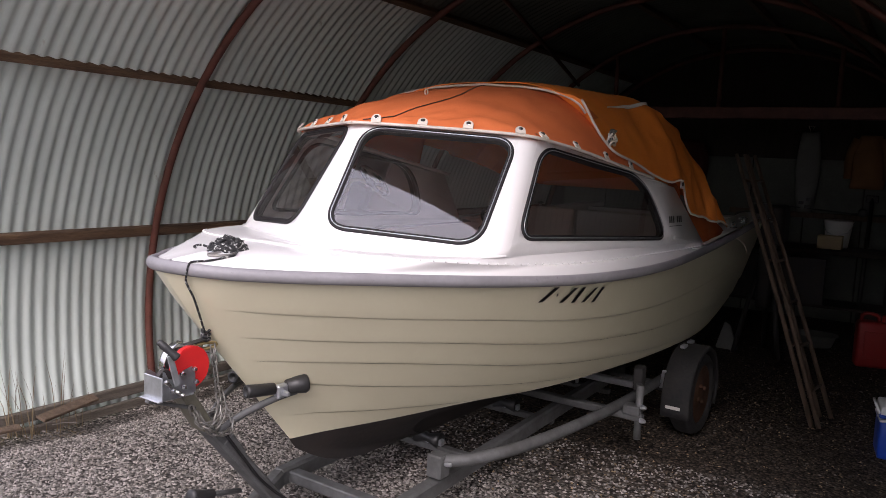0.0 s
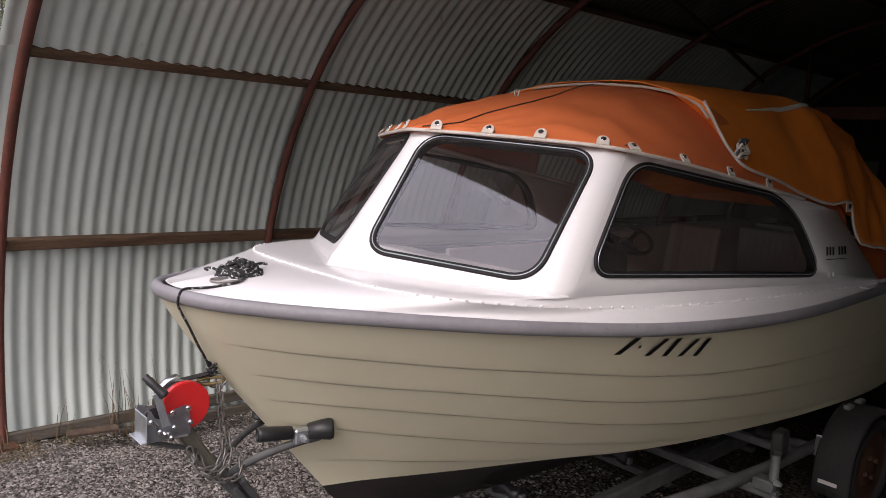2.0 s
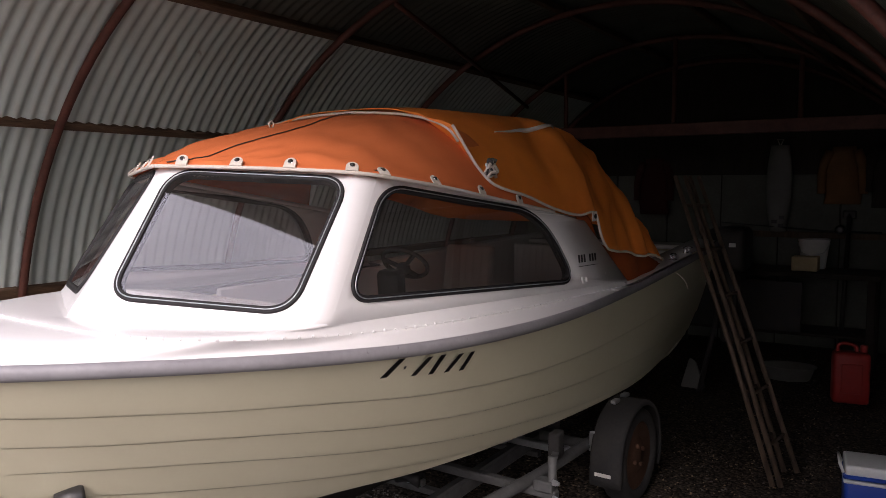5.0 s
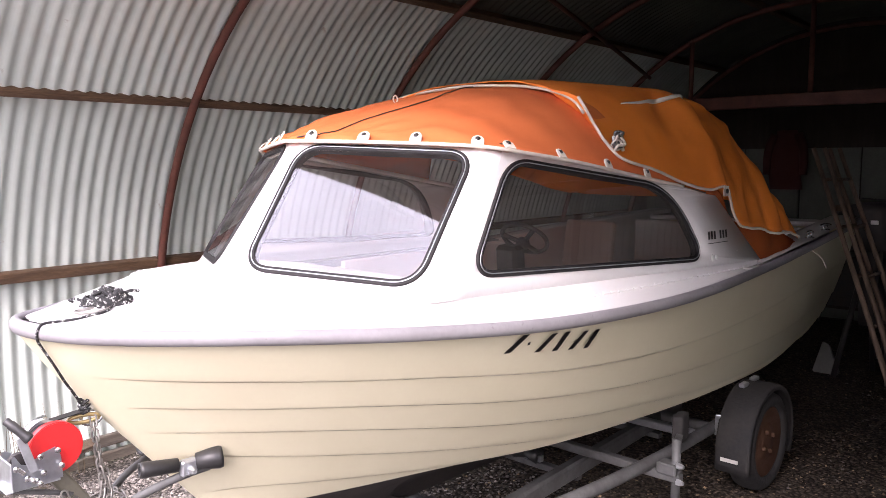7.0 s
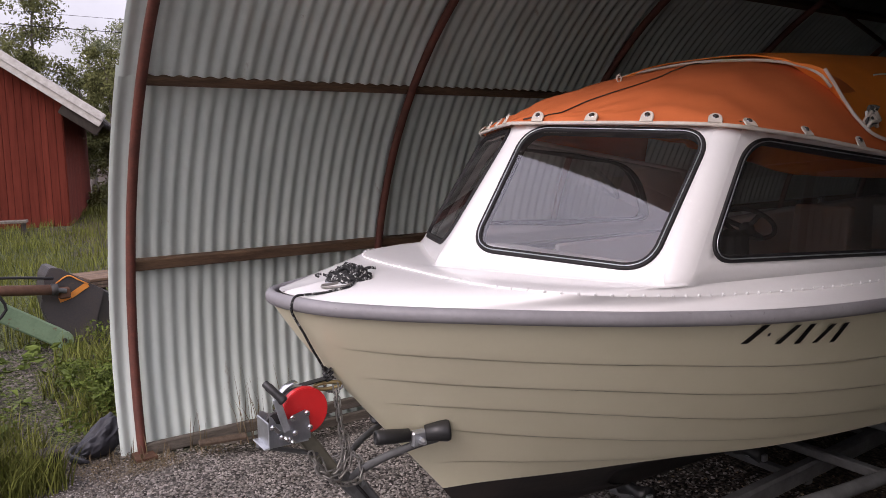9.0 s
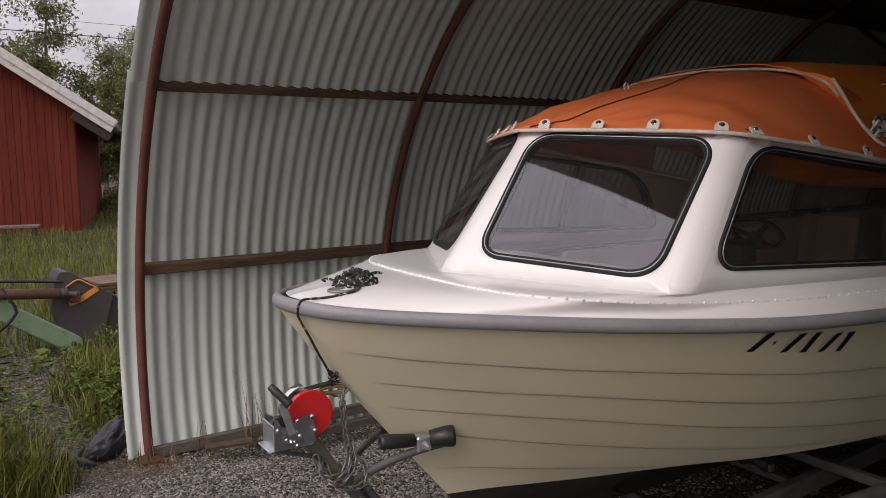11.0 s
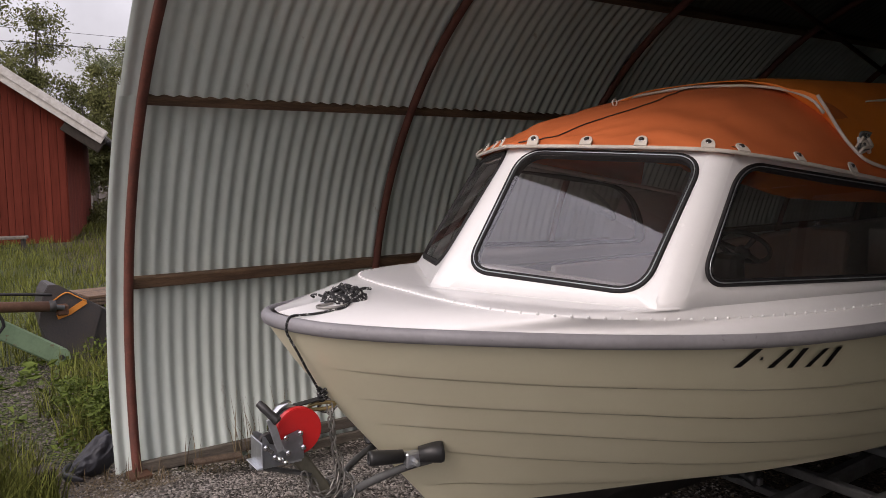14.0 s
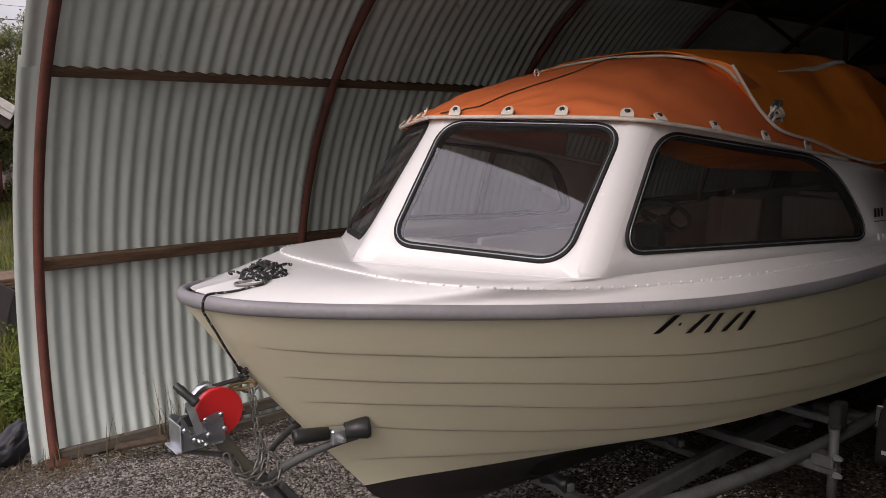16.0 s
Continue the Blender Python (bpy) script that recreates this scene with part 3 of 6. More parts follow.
# Deck and cabin base: rings from rail to coaming to the foot of the panels
RIVET = [(0, 0.44, 1.1975), (0.2, 0.45, 1.1955), (0.42, 0.495, 1.1905), (0.6, 0.625, 1.1825), (0.69, 0.84, 1.1645), (0.73, 1.12, 1.1445), (0.77, 1.49, 1.1295), (0.81, 2.1, 1.1225), (0.83, 2.9, 1.1175)]


def both(bm):
    """Mirrors a port half to starboard."""
    geom = bm.verts[:] + bm.edges[:] + bm.faces[:]
    made = bmesh.ops.duplicate(bm, geom=geom)["geom"]
    vs = [g for g in made if isinstance(g, bmesh.types.BMVert)]
    fs = [g for g in made if isinstance(g, bmesh.types.BMFace)]
    bmesh.ops.scale(bm, vec=(-1, 1, 1), verts=vs)
    bmesh.ops.reverse_faces(bm, faces=fs)
    bmesh.ops.remove_doubles(bm, verts=bm.verts[:], dist=0.0008)
    return bm


N = 60
rivet = spline(RIVET, N)
rail_in = []
for k, p in enumerate(rivet):
    v = max(0.0, (k / (N - 1)) ** 1.35 * 2.9)
    rail_in.append(Vector((max(0.0, rail_b(max(0.0, v - 0.012)) - 0.005) if k else 0.0, v + 0.012 * max(0, 1 - v * 4), rail_z(v) + rail_lift(v) + 0.017)))
bm = bmesh.new()
rows = []
for f in (0.0, 0.05, 0.15, 0.3, 0.5, 0.75, 1.0):
    row = []
    for a, b in zip(rail_in, rivet):
        q = a.lerp(b, f)
        crown = min(1.0, max(0.0, 1 - (b.x - 0.35) / 0.20))
        wide = min(1.0, max(0.0, ((b - a).length - 0.07) / 0.13))
        q.z = a.z + (b.z - a.z) * (f * wide + (0.8 * f + 0.2 * math.sin(math.pi / 2 * f)) * (1 - wide)) + 0.012 * wide * crown * math.sin(math.pi * f)
        row.append(bm.verts.new(q))
    rows.append(row)
grid_faces(bm, rows, flip=True)
part("deck", both(bm), M_WHITE, boat, "white deck moulding with a grainy foredeck", True)

# Foot of the cabin: a smooth rise from the riveted flange to the panels
BC, BK, BA = Vector((0, 0.553, 1.198)), Vector((0.701, 0.911, 1.187)), Vector((0.833, 2.89, 1.138))
TC, TK, TA = Vector((0, 0.898, 1.668)), Vector((0.636, 1.212, 1.639)), Vector((0.755, 2.57, 1.440))


def side_curve(a, b, t, bulge):
    q = a.lerp(b, t)
    q.x += bulge * 4 * t * (1 - t)
    return q


foot = [BC.lerp(BK, k / 14) for k in range(15)] + [side_curve(BK, BA, (k + 1) / 45, 0.0) for k in range(45)]
bm = bmesh.new()
rows = []
for f, lift in ((0.0, 0.0), (0.0, 0.003), (0.04, 0.005), (0.2, 0.007), (0.35, 0.007), (0.55, 0.006), (0.75, 0.003), (0.9, 0.001), (1.0, 0.0)):
    row = []
    for a, b in zip(rivet, foot):
        q = a.lerp(b, f)
        q.z = a.z + (b.z - a.z) * f ** 1.6 + lift
        row.append(bm.verts.new(q))
    rows.append(row)
rows.append([bm.verts.new((q.x * 0.995, q.y + 0.004, q.z + 0.006)) for q in foot])
rows.append([bm.verts.new((q.x * 0.93, q.y + 0.04, q.z + 0.012)) for q in foot])
grid_faces(bm, rows, flip=True)
part("cabin_base", both(bm), M_WHITE, boat, "", True)


def quad_loop(c, n, radius=0.0, power=0.0):
    """Points round the quad c (four corners), n a side; corners rounded by radius."""
    out = []
    for i in range(4):
        a, b, prev = c[i], c[(i + 1) % 4], c[i - 1]
        r = radius[i] if isinstance(radius, (list, tuple)) else radius
        r2 = radius[(i + 1) % 4] if isinstance(radius, (list, tuple)) else radius
        if not r:
            out += [a.lerp(b, k / n) for k in range(n)]
            continue
        half = n // 3
        d1, d0 = (b - a).normalized(), (prev - a).normalized()
        s, e = a + d0 * r, a + d1 * r
        for k in range(half):
            t = k / half
            w = (1 - t) ** 2 * s + 2 * t * (1 - t) * (a * 0.88 + (s + e) * 0.06) + t * t * e
            out.append(w)
        stop = b - d1 * r2
        out += [e.lerp(stop, k / (n - half)) for k in range(n - half)]
    return out


FRONT_OUT = [BC, BK, TK, TC]
FRONT_WIN = [Vector((0.087, 0.647, 1.263)), Vector((0.608, 0.894, 1.231)), Vector((0.586, 1.167, 1.613)), Vector((0.048, 0.909, 1.641))]
SIDE_OUT = [BK, BA, TA, TK]
SIDE_WIN = [Vector((0.698, 1.055, 1.255)), Vector((0.792, 2.381, 1.191)), Vector((0.726, 2.208, 1.480)), Vector((0.649, 1.283, 1.591))]
bm = bmesh.new()
for outer, win, rad in ((FRONT_OUT, FRONT_WIN, 0.075), (SIDE_OUT, SIDE_WIN, (0.075, 0.085, 0.17, 0.085))):
    a = quad_loop(outer, 24)
    b = quad_loop(win, 24, rad)
    # the rounded loop starts on the side before its first corner: shift the outer loop to suit
    shift = -4
    a = a[shift:] + a[:shift]
    va = [bm.verts.new(p) for p in a]
    vm = [bm.verts.new(p.lerp(q, 0.75)) for p, q in zip(a, b)]
    vb = [bm.verts.new(q) for q in b]
    grid_faces(bm, [va, vm, vb], flip=True, wrap=True)
bmesh.ops.remove_doubles(bm, verts=bm.verts[:], dist=0.002)
lip = [side_curve(TK, TA, k / 12, 0.0) for k in range(13)]
grid_faces(bm, [[bm.verts.new(p) for p in lip], [bm.verts.new(p + Vector((-0.05, 0.02, -0.012))) for p in lip]], flip=False)
cabin = part("cabin", both(bm), M_WHITE, boat, "white fibreglass cabin with thick window pillars", True)
corner = cabin.modifiers.new("corner", 'BEVEL')
corner.limit_method = 'ANGLE'
corner.angle_limit = radians(24)
corner.width = 0.05
corner.segments = 8
corner.harden_normals = True
wall_thick = cabin.modifiers.new("thickness", 'SOLIDIFY')
wall_thick.thickness = 0.02
wall_thick.offset = 1.0


def window(win, rad, mirror, mat):
    loop = quad_loop(win, 24, rad)
    c = sum(loop, Vector()) / len(loop)
    nrm = (win[1] - win[0]).cross(win[3] - win[0]).normalized()
    f = Vector((-1 if mirror else 1, 1, 1))
    pane = bmesh.new()
    nrm = (win[2] - win[0]).cross(win[3] - win[1]).normalized()
    flat = [p - nrm * (p - c).dot(nrm) for p in loop]
    vs = [pane.verts.new((c + (p - c) * 1.004 + nrm * 0.002) * f) for p in flat]
    pane.faces.new(vs[::-1] if mirror else vs)
    w = part("window", pane, mat, boat, "tinted acrylic cabin window")
    w.visible_shadow = False
    # moulded gasket: a flat rubber ring with a groove for the filler strip
    n = len(loop)
    bm = bmesh.new()
    rings = []
    centre_line = []
    for i, p in enumerate(loop):
        tan = (loop[(i + 1) % n] - loop[i - 1]).normalized()
        out = tan.cross(nrm).normalized()
        if out.dot(p - c) < 0:
            out = -out
        centre_line.append((p + out * 0.005 + nrm * 0.0078) * f)
        rings.append([bm.verts.new((p + out * o + nrm * h) * f) for o, h in ((-0.006, -0.003), (-0.006, 0.005), (-0.004, 0.008), (0.000, 0.0085), (0.003, 0.006), (0.007, 0.006), (0.010, 0.0085), (0.014, 0.007), (0.017, 0.004), (0.017, -0.008))])
    grid_faces(bm, rings + [rings[0]], flip=not mirror)
    part("gasket", bm, M_RUBBER, w, "black rubber window gasket", True)
    if not mirror:
        bm = bmesh.new()
        add_tube(bm, centre_line, 0.0019, 6, True)
        part("filler_strip", bm, M_GALV, w, "bright filler strip in the gasket", True)
    # the inner flange of the gasket, seen through the cabin
    bm = bmesh.new()
    rings = []
    for i, p in enumerate(loop):
        out = (p - c).normalized()
        rings.append([bm.verts.new((p + out * o + nrm * h) * f) for o, h in ((-0.006, -0.003), (-0.007, -0.024), (-0.002, -0.029), (0.012, -0.029), (0.018, -0.024), (0.018, -0.018))])
    grid_faces(bm, rings + [rings[0]], flip=mirror)
    part("inner_gasket", bm, M_RUBBER, w, "", True)
    return w


for mirror in (False, True):
    window(FRONT_WIN, 0.075, mirror, M_GLASS)
    window(SIDE_WIN, (0.075, 0.085, 0.17, 0.085), mirror, M_GLASSFAR if mirror else M_GLASS)

# Canvas cover over the cabin top
CAN_EDGE = [(0, 0.868, 1.668), (0.21, 0.974, 1.663), (0.42, 1.077, 1.655), (0.595, 1.160, 1.645), (0.648, 1.212, 1.638), (0.668, 1.29, 1.628), (0.690, 1.557, 1.598), (0.712, 1.9, 1.549), (0.736, 2.3, 1.492)]
RIDGE_V = [0.875, 1.38, 1.7, 2.04, 2.5, 2.8, 3.0, 3.36, 3.76, 4.1, 4.28]
RIDGE_Z = [1.674, 1.814, 1.890, 1.916, 1.965, 1.985, 1.97, 1.87, 1.66, 1.36, 1.15]
canvas = thing("canvas_cover", "orange canvas cover stretched over the cabin top with white tabs", "boat cover", BOAT)
edge = spline(CAN_EDGE, 40)


def section(a, r, f, p):
    """From the edge a (f = 0) over a rounded shoulder to the ridge r (f = 1)."""
    q = a.lerp(r, f)
    q.x = a.x * (1 - f)
    q.z = r.z - (r.z - a.z) * (1 - f) ** p
    return q


def canvas_point(k, f, side=1):
    a = edge[k]
    t = k / 39
    v = 0.875 + (1.98 - 0.875) * t ** 1.1
    r = Vector((0, v, ease(v, RIDGE_V, RIDGE_Z)))
    full = 1.7 + 1.6 * t + 3.0 * max(0, t - 0.5)
    q = section(a, r, f, full + (0.0 if side > 0 else 3.2) * max(0, t - 0.4))
    q.z += 0.004 * math.sin(9 * t + 6 * f) * math.sin(math.pi * f)
    fan = max(0.0, 1 - f * 2.4) * f * 2.4 * 4
    q += Vector((0.5, -0.3, 0.8)) * 0.0035 * fan * math.sin(k * 1.45 + 2.0 * noise.noise(Vector((k * 0.3, f * 3, 2))))
    pull = noise.noise(Vector((t * 10 + f * 4, f * 2.4 - t * 3, 5))) * 0.009 - abs(noise.noise(Vector((t * 7 - f * 5, f * 3 + t * 4, 8)))) * 0.014
    q += Vector((0.5, 0, 0.85)) * (pull + 0.0025 * noise.noise(q * 15)) * math.sin(math.pi * f ** 0.6)
    tuck = max(0, t - 0.86) * min(1, max(0, f - 0.08) * 7)
    q.z -= 0.9 * tuck
    q.x -= 0.6 * tuck
    q.x = max(0.0, q.x)
    q.x *= side
    return q


bm = bmesh.new()
rows = [[bm.verts.new(canvas_point(k, (32 - abs(f)) / 32, -1 if f > 0 else 1)) for k in range(40)] for f in range(-32, 33)]
grid_faces(bm, rows)
skin = part("cover_skin", bm, M_ORANGE, canvas, "", True)
sol = skin.modifiers.new("thickness", 'SOLIDIFY')
sol.thickness = 0.004
part("edge_binding", tube([canvas_point(k, 0.0) + Vector((0.003, 0, -0.004)) for k in range(40)], 0.007, 6), M_TRIM, canvas, "white edge binding", True)
part("edge_binding", tube([canvas_point(k, 0.0, -1) + Vector((-0.003, 0, -0.004)) for k in range(40)], 0.007, 6), M_TRIM, canvas, "white edge binding", True)

# Snap tabs along the edge, the hoop seam and the middle seam


def tab(p, n, up, parent):
    """A rounded white tab with a snap, lying on the cover."""
    x = up.cross(n).normalized()
    m = Matrix((x, up, n)).transposed().to_4x4()
    m.translation = p
    bm = bmesh.new()
    w, h = 0.021, 0.037
    out = [(-w, -0.004), (w, -0.004)] + [(w * math.cos(a), h - w + w * math.sin(a)) for a in [math.pi * i / 8 for i in range(9)]]
    lo = [bm.verts.new((a, b, 0.002)) for a, b in out]
    hi = [bm.verts.new((a * 0.94, b * 0.97, 0.006)) for a, b in out]
    bm.faces.new(hi)
    grid_faces(bm, [lo, hi], wrap=True)
    ob = part("tab", bm, M_TRIM, parent, "white webbing tab", False, m)
    part("snap", lathe([(0.006, 0.006), (0.006, 0.009), (0.004, 0.012), (0.002, 0.012)], 12, pose(0, 0.020, 0)), M_DARKMETAL, ob, "", True)
    part("snap_ring", lathe([(0.009, 0.0055), (0.009, 0.008), (0.007, 0.008)], 12, pose(0, 0.020, 0)), M_CHROME, ob, "", True)
    return ob


for k in (2.1, 6.1, 10.0, 14.4, 16.8, 22.2, 27.9, 33.3):
    for side in (1, -1):
        i = int(k)
        a = canvas_point(i, 0.0, side).lerp(canvas_point(min(39, i + 1), 0.0, side), k - i)
        b = canvas_point(i, 0.12, side)
        up = (b - a).normalized()
        along = (canvas_point(min(39, i + 2), 0, side) - canvas_point(max(0, i - 1), 0, side)).normalized()
        n = along.cross(up).normalized() * side
        up = (b - a).normalized() + Vector((0, 0, 0.25))
        up = (up - along * up.dot(along)).normalized()
        n = along.cross(up).normalized()
        if n.dot(Vector((side, -0.5, 0.2)) if side > 0 else Vector((-0.3, 0, 1))) < 0:
            n = -n
        tab(a + n * 0.003, n, up, canvas)
hoop = spline([(-0.57, 1.82, 1.855), (-0.43, 1.815, 1.884), (-0.29, 1.81, 1.900), (-0.1, 1.81, 1.909), (0.017, 1.81, 1.910), (0.18, 1.81, 1.900), (0.31, 1.81, 1.887), (0.45, 1.81, 1.857), (0.537, 1.81, 1.817), (0.575, 1.815, 1.771)], 48)
part("hoop_binding", tube(hoop, 0.009, 6, squash=(1, 0.7)), M_TRIM, canvas, "white webbing band over the hoop", True)
seam = [canvas_point(k, ease(k, [1, 3, 8, 15, 21, 28, 33], [0.10, 0.38, 0.64, 0.72, 0.80, 0.90, 0.96])) + Vector((0, 0, 0.004)) for k in range(1, 34)]
part("middle_seam", tube(seam, 0.0022, 5), M_BLACKPL, canvas, "dark seam along the middle", True)
ring = [canvas_point(21, 0.93, -1) + Vector((-0.01, 0.012 * math.cos(a), 0.012 + 0.014 * math.sin(a))) for a in [math.tau * i / 10 for i in range(10)]]
part("eyelet", tube(ring, 0.0035, 5, True), M_TRIM, canvas, "", True)

# Rivets round the coaming flange
for k in range(64):
    t = k / 63
    i = t * (N - 1)
    j = min(N - 2, int(i))
    p = rivet[j].lerp(rivet[j + 1], i - j)
    for side in ((1, -1) if p.x > 0.01 else (1,)):
        q = Vector((p.x * side * 1.002, p.y + 0.002, p.z + 0.004))
        if k == 0:
            rv = lathe([(0.0040, -0.004), (0.0040, 0.001), (0.0028, 0.0028), (0.001, 0.0033)], 8)
            rivet_ob = part("rivet", rv, M_WHITE, boat, "", True, Matrix.Translation(q))
        else:
            o = new("rivet", rivet_ob.data)
            o.parent = boat
            o.matrix_basis = Matrix.Translation(q)

# Cabin inside: liner floor, dash, seats and wheel
part("cockpit_sole", box((0, 2.95, 0.66), (1.1, 2.6, 0.03), bevel=0.01), M_GREYVINYL, boat, "grey cockpit floor")
part("dashboard", box((0.0, 1.16, 1.10), (1.05, 0.30, 0.16), pose(0, 0, 0, -8), 0.03, 3), M_WHITE, boat)
for u in (-0.70, 0.70):
    part("side_liner", box((u * 0.96, 2.55, 0.96), (0.03, 1.9, 0.34), pose(0, 0, 0, 0, 0, math.copysign(3, -u)), 0.01), M_WHITE, boat, "white inner liner")
part("aft_bulkhead", box((0, 4.18, 1.00), (1.12, 0.03, 0.38), None, 0.01), M_WHITE, boat, "white bulkhead before the motor well")
part("seat_base", box((-0.24, 2.92, 0.78), (0.40, 0.42, 0.24), bevel=0.03, segs=3), M_WHITE, boat)
part("seat_cushion", box((-0.24, 2.90, 0.925), (0.40, 0.42, 0.07), bevel=0.03, segs=3), M_GREYVINYL, boat)
part("seat_back", box((-0.24, 3.10, 1.07), (0.32, 0.05, 0.37), pose(0, 0, 0, -10), 0.02, 3), M_GREYVINYL, boat, "grey vinyl seat back")
WH = pose(-0.30, 2.585, 1.185, -40, -10, 0)
rim = [WH @ Vector((0.125 * math.cos(a), 0.125 * math.sin(a), 0)) for a in [math.tau * i / 28 for i in range(28)]]
wheel = part("steering_wheel", tube(rim, 0.012, 8, True), M_BLACKPL, boat, "black steering wheel", True)
for a in (90, 210, 330):
    part("spoke", tube([WH @ Vector((0.125 * math.cos(radians(a)), 0.125 * math.sin(radians(a)), 0)), WH @ Vector((0, 0, -0.03))], 0.013, 6), M_BLACKPL, wheel, "", True)
part("hub", lathe([(0.035, -0.05), (0.04, -0.03), (0.03, -0.01), (0.01, -0.005)], 14, WH), M_BLACKPL, wheel, "", True)
part("steering_console", beam((-0.30, 2.50, 0.68), (-0.30, 2.46, 1.16), 0.14, 0.10, 0.02), M_BLACKPL, boat, "black steering console")

# Side decks aft of the cabin, stern deck and cleats
bm = bmesh.new()
rows = []
for f in range(5):
    row = []
    for k in range(24):
        v = 2.85 + (LOA - 2.86) * k / 23
        b = rail_b(v) - 0.02
        row.append(bm.verts.new((b - f * 0.04, v, rail_z(v) + 0.016 + 0.012 * math.sin(f * 0.7))))
    rows.append(row)
rows.append([bm.verts.new((v.co.x, v.co.y, 0.75)) for v in rows[-1]])
grid_faces(bm, rows)
other = bm.copy()
bmesh.ops.scale(other, vec=(-1, 1, 1), verts=other.verts[:])
bmesh.ops.reverse_faces(other, faces=other.faces[:])
part("side_deck", bm, M_WHITE, boat, "", True)
part("side_deck", other, M_WHITE, boat, "", True)
part("stern_deck", box((0, LOA - 0.14, rail_z(LOA) - 0.022), (1.42, 0.26, 0.03), bevel=0.01), M_WHITE, boat)


def cleat(m, parent, mat, size=0.06):
    bm = bmesh.new()
    add_tube(bm, [(-size, 0, 0.03), (-size * 0.4, 0, 0.034), (size * 0.4, 0, 0.034), (size, 0, 0.03)], [0.005, 0.008, 0.008, 0.005], 8)
    for x in (-0.02, 0.02):
        add_tube(bm, [(x, 0, 0), (x * 0.9, 0, 0.032)], 0.007, 8)
    add_box(bm, (0, 0, 0.003), (0.075, 0.022, 0.006), bevel=0.002)
    return part("cleat", bm, mat, parent, "bright metal mooring cleat", True, m)


cleat(pose(0.055, 0.172, 1.156, 0, 0, 50), boat, M_GALV, 0.034)
cleat(pose(0.77, 3.95, rail_z(3.95) + 0.022, 0, 0, 80), boat, M_CHROME)
cleat(pose(-0.77, 3.95, rail_z(3.95) + 0.022, 0, 0, 100), boat, M_CHROME)
cleat(pose(0.80, 3.62, rail_z(3.62) + 0.022, 0, 0, 85), boat, M_CHROME, 0.04)
# Fairlead on the cabin side
FL = look((0.797, 2.46, 1.178), (1.5, 2.4, 1.30))
for du in (0.0, -0.034):
    part("vent_fitting", box((du, 0.004, -0.004), (0.012, 0.030 if du == 0 else 0.020, 0.010), None, 0.003), M_PLWHITE, boat, "small white moulded fitting", False, FL)

# Registration marks stand as plain slanting bars
def side_bar(v0, v1, z0, z1, lean, on):
    """A bar on the port skin: on(v, z) gives the sideways place."""
    bm = bmesh.new()
    vs = []
    for v, z in ((v0, z0), (v1, z0), (v1 + lean, z1), (v0 + lean, z1)):
        vs.append(bm.verts.new((on(v, z) + 0.004, v, z)))
    f = bm.faces.new(vs)
    bmesh.ops.solidify(bm, geom=[f], thickness=-0.0015)
    return bm


def hull_side(v, z):
    best = min(((hull_point(k / 200, 0.80 + j / 100) - Vector((0, v, z))).yz.length, k, j) for k in range(18, 90) for j in range(20))
    p = hull_point(best[1] / 200, 0.80 + best[2] / 100)
    return p.x + 0.006


MARK_V = [(1.135, 1.185), (1.195, 1.22), (1.245, 1.29), (1.315, 1.36), (1.39, 1.435), (1.46, 1.505)]
for i, (a, b) in enumerate(MARK_V):
    z0 = 1.007 - 0.085 * (a - 1.08)
    b = a + (b - a) * 0.5
    if i == 1:
        part("mark_bar", side_bar(a, b, z0 + 0.026, z0 + 0.036, 0.0, hull_side), M_INK, boat, "plain black bar")
    else:
        part("mark_bar", side_bar(a, b, z0 - 0.003, z0 + 0.062, 0.022, hull_side), M_INK, boat, "plain slanting black bar")


def cabin_side(v, z):
    """Sideways place of the panel aft of the side window."""
    return BK.x + (0.060 * (v - BK.y) - 0.1851 * (z - BK.z)) / 0.9809 + 0.002


for i in range(7):
    if i != 3:
        a = 2.445 + 0.0245 * i
        part("mark_bar", side_bar(a, a + 0.016, 1.260, 1.294, 0.004, cabin_side), M_INK, boat, "plain black bar")
part("mark_line", side_bar(2.44, 2.61, 1.242, 1.245, 0, cabin_side), M_INK, boat)

# Bow eye
part("bow_eye", tube([(0, 0.195 + 0.03 * math.cos(a) - 0.02, 0.862 + 0.022 * math.sin(a)) for a in [math.tau * i / 12 for i in range(12)]], 0.006, 8, True), M_CHROME, boat, "bright steel bow eye", True)

# Loose rear tarpaulin over the cockpit
TARP_V = [1.80, 1.826, 1.848, 1.88, 2.09, 2.33, 2.52, 2.64, 2.668, 2.69, 2.75, 2.94, 3.08, 3.23, 3.40]
TARP_U = [0.555, 0.60, 0.645, 0.69, 0.716, 0.738, 0.755, 0.768, 0.775, 0.782, 0.80, 0.82, 0.826, 0.826, 0.81]
TARP_Z = [1.835, 1.745, 1.665, 1.607, 1.560, 1.498, 1.470, 1.474, 1.42, 1.355, 1.298, 1.286, 1.248, 1.250, 1.20]
# on the starboard side the hem is rolled up clear of the side deck
STAR_Z = [1.835, 1.745, 1.70, 1.67, 1.64, 1.62, 1.60, 1.59, 1.58, 1.57, 1.56, 1.54, 1.52, 1.49, 1.45]
TOP_V = [1.80, 2.04, 2.5, 2.74, 2.89, 3.01, 3.15, 3.25, 3.33, 3.40]
TOP_Z = [1.922, 1.930, 1.928, 1.922, 1.888, 1.828, 1.748, 1.665, 1.56, 1.38]
tarp = thing("tarpaulin", "loose orange tarpaulin draped over the cockpit in folds", "tarpaulin", BOAT)
KT = 110


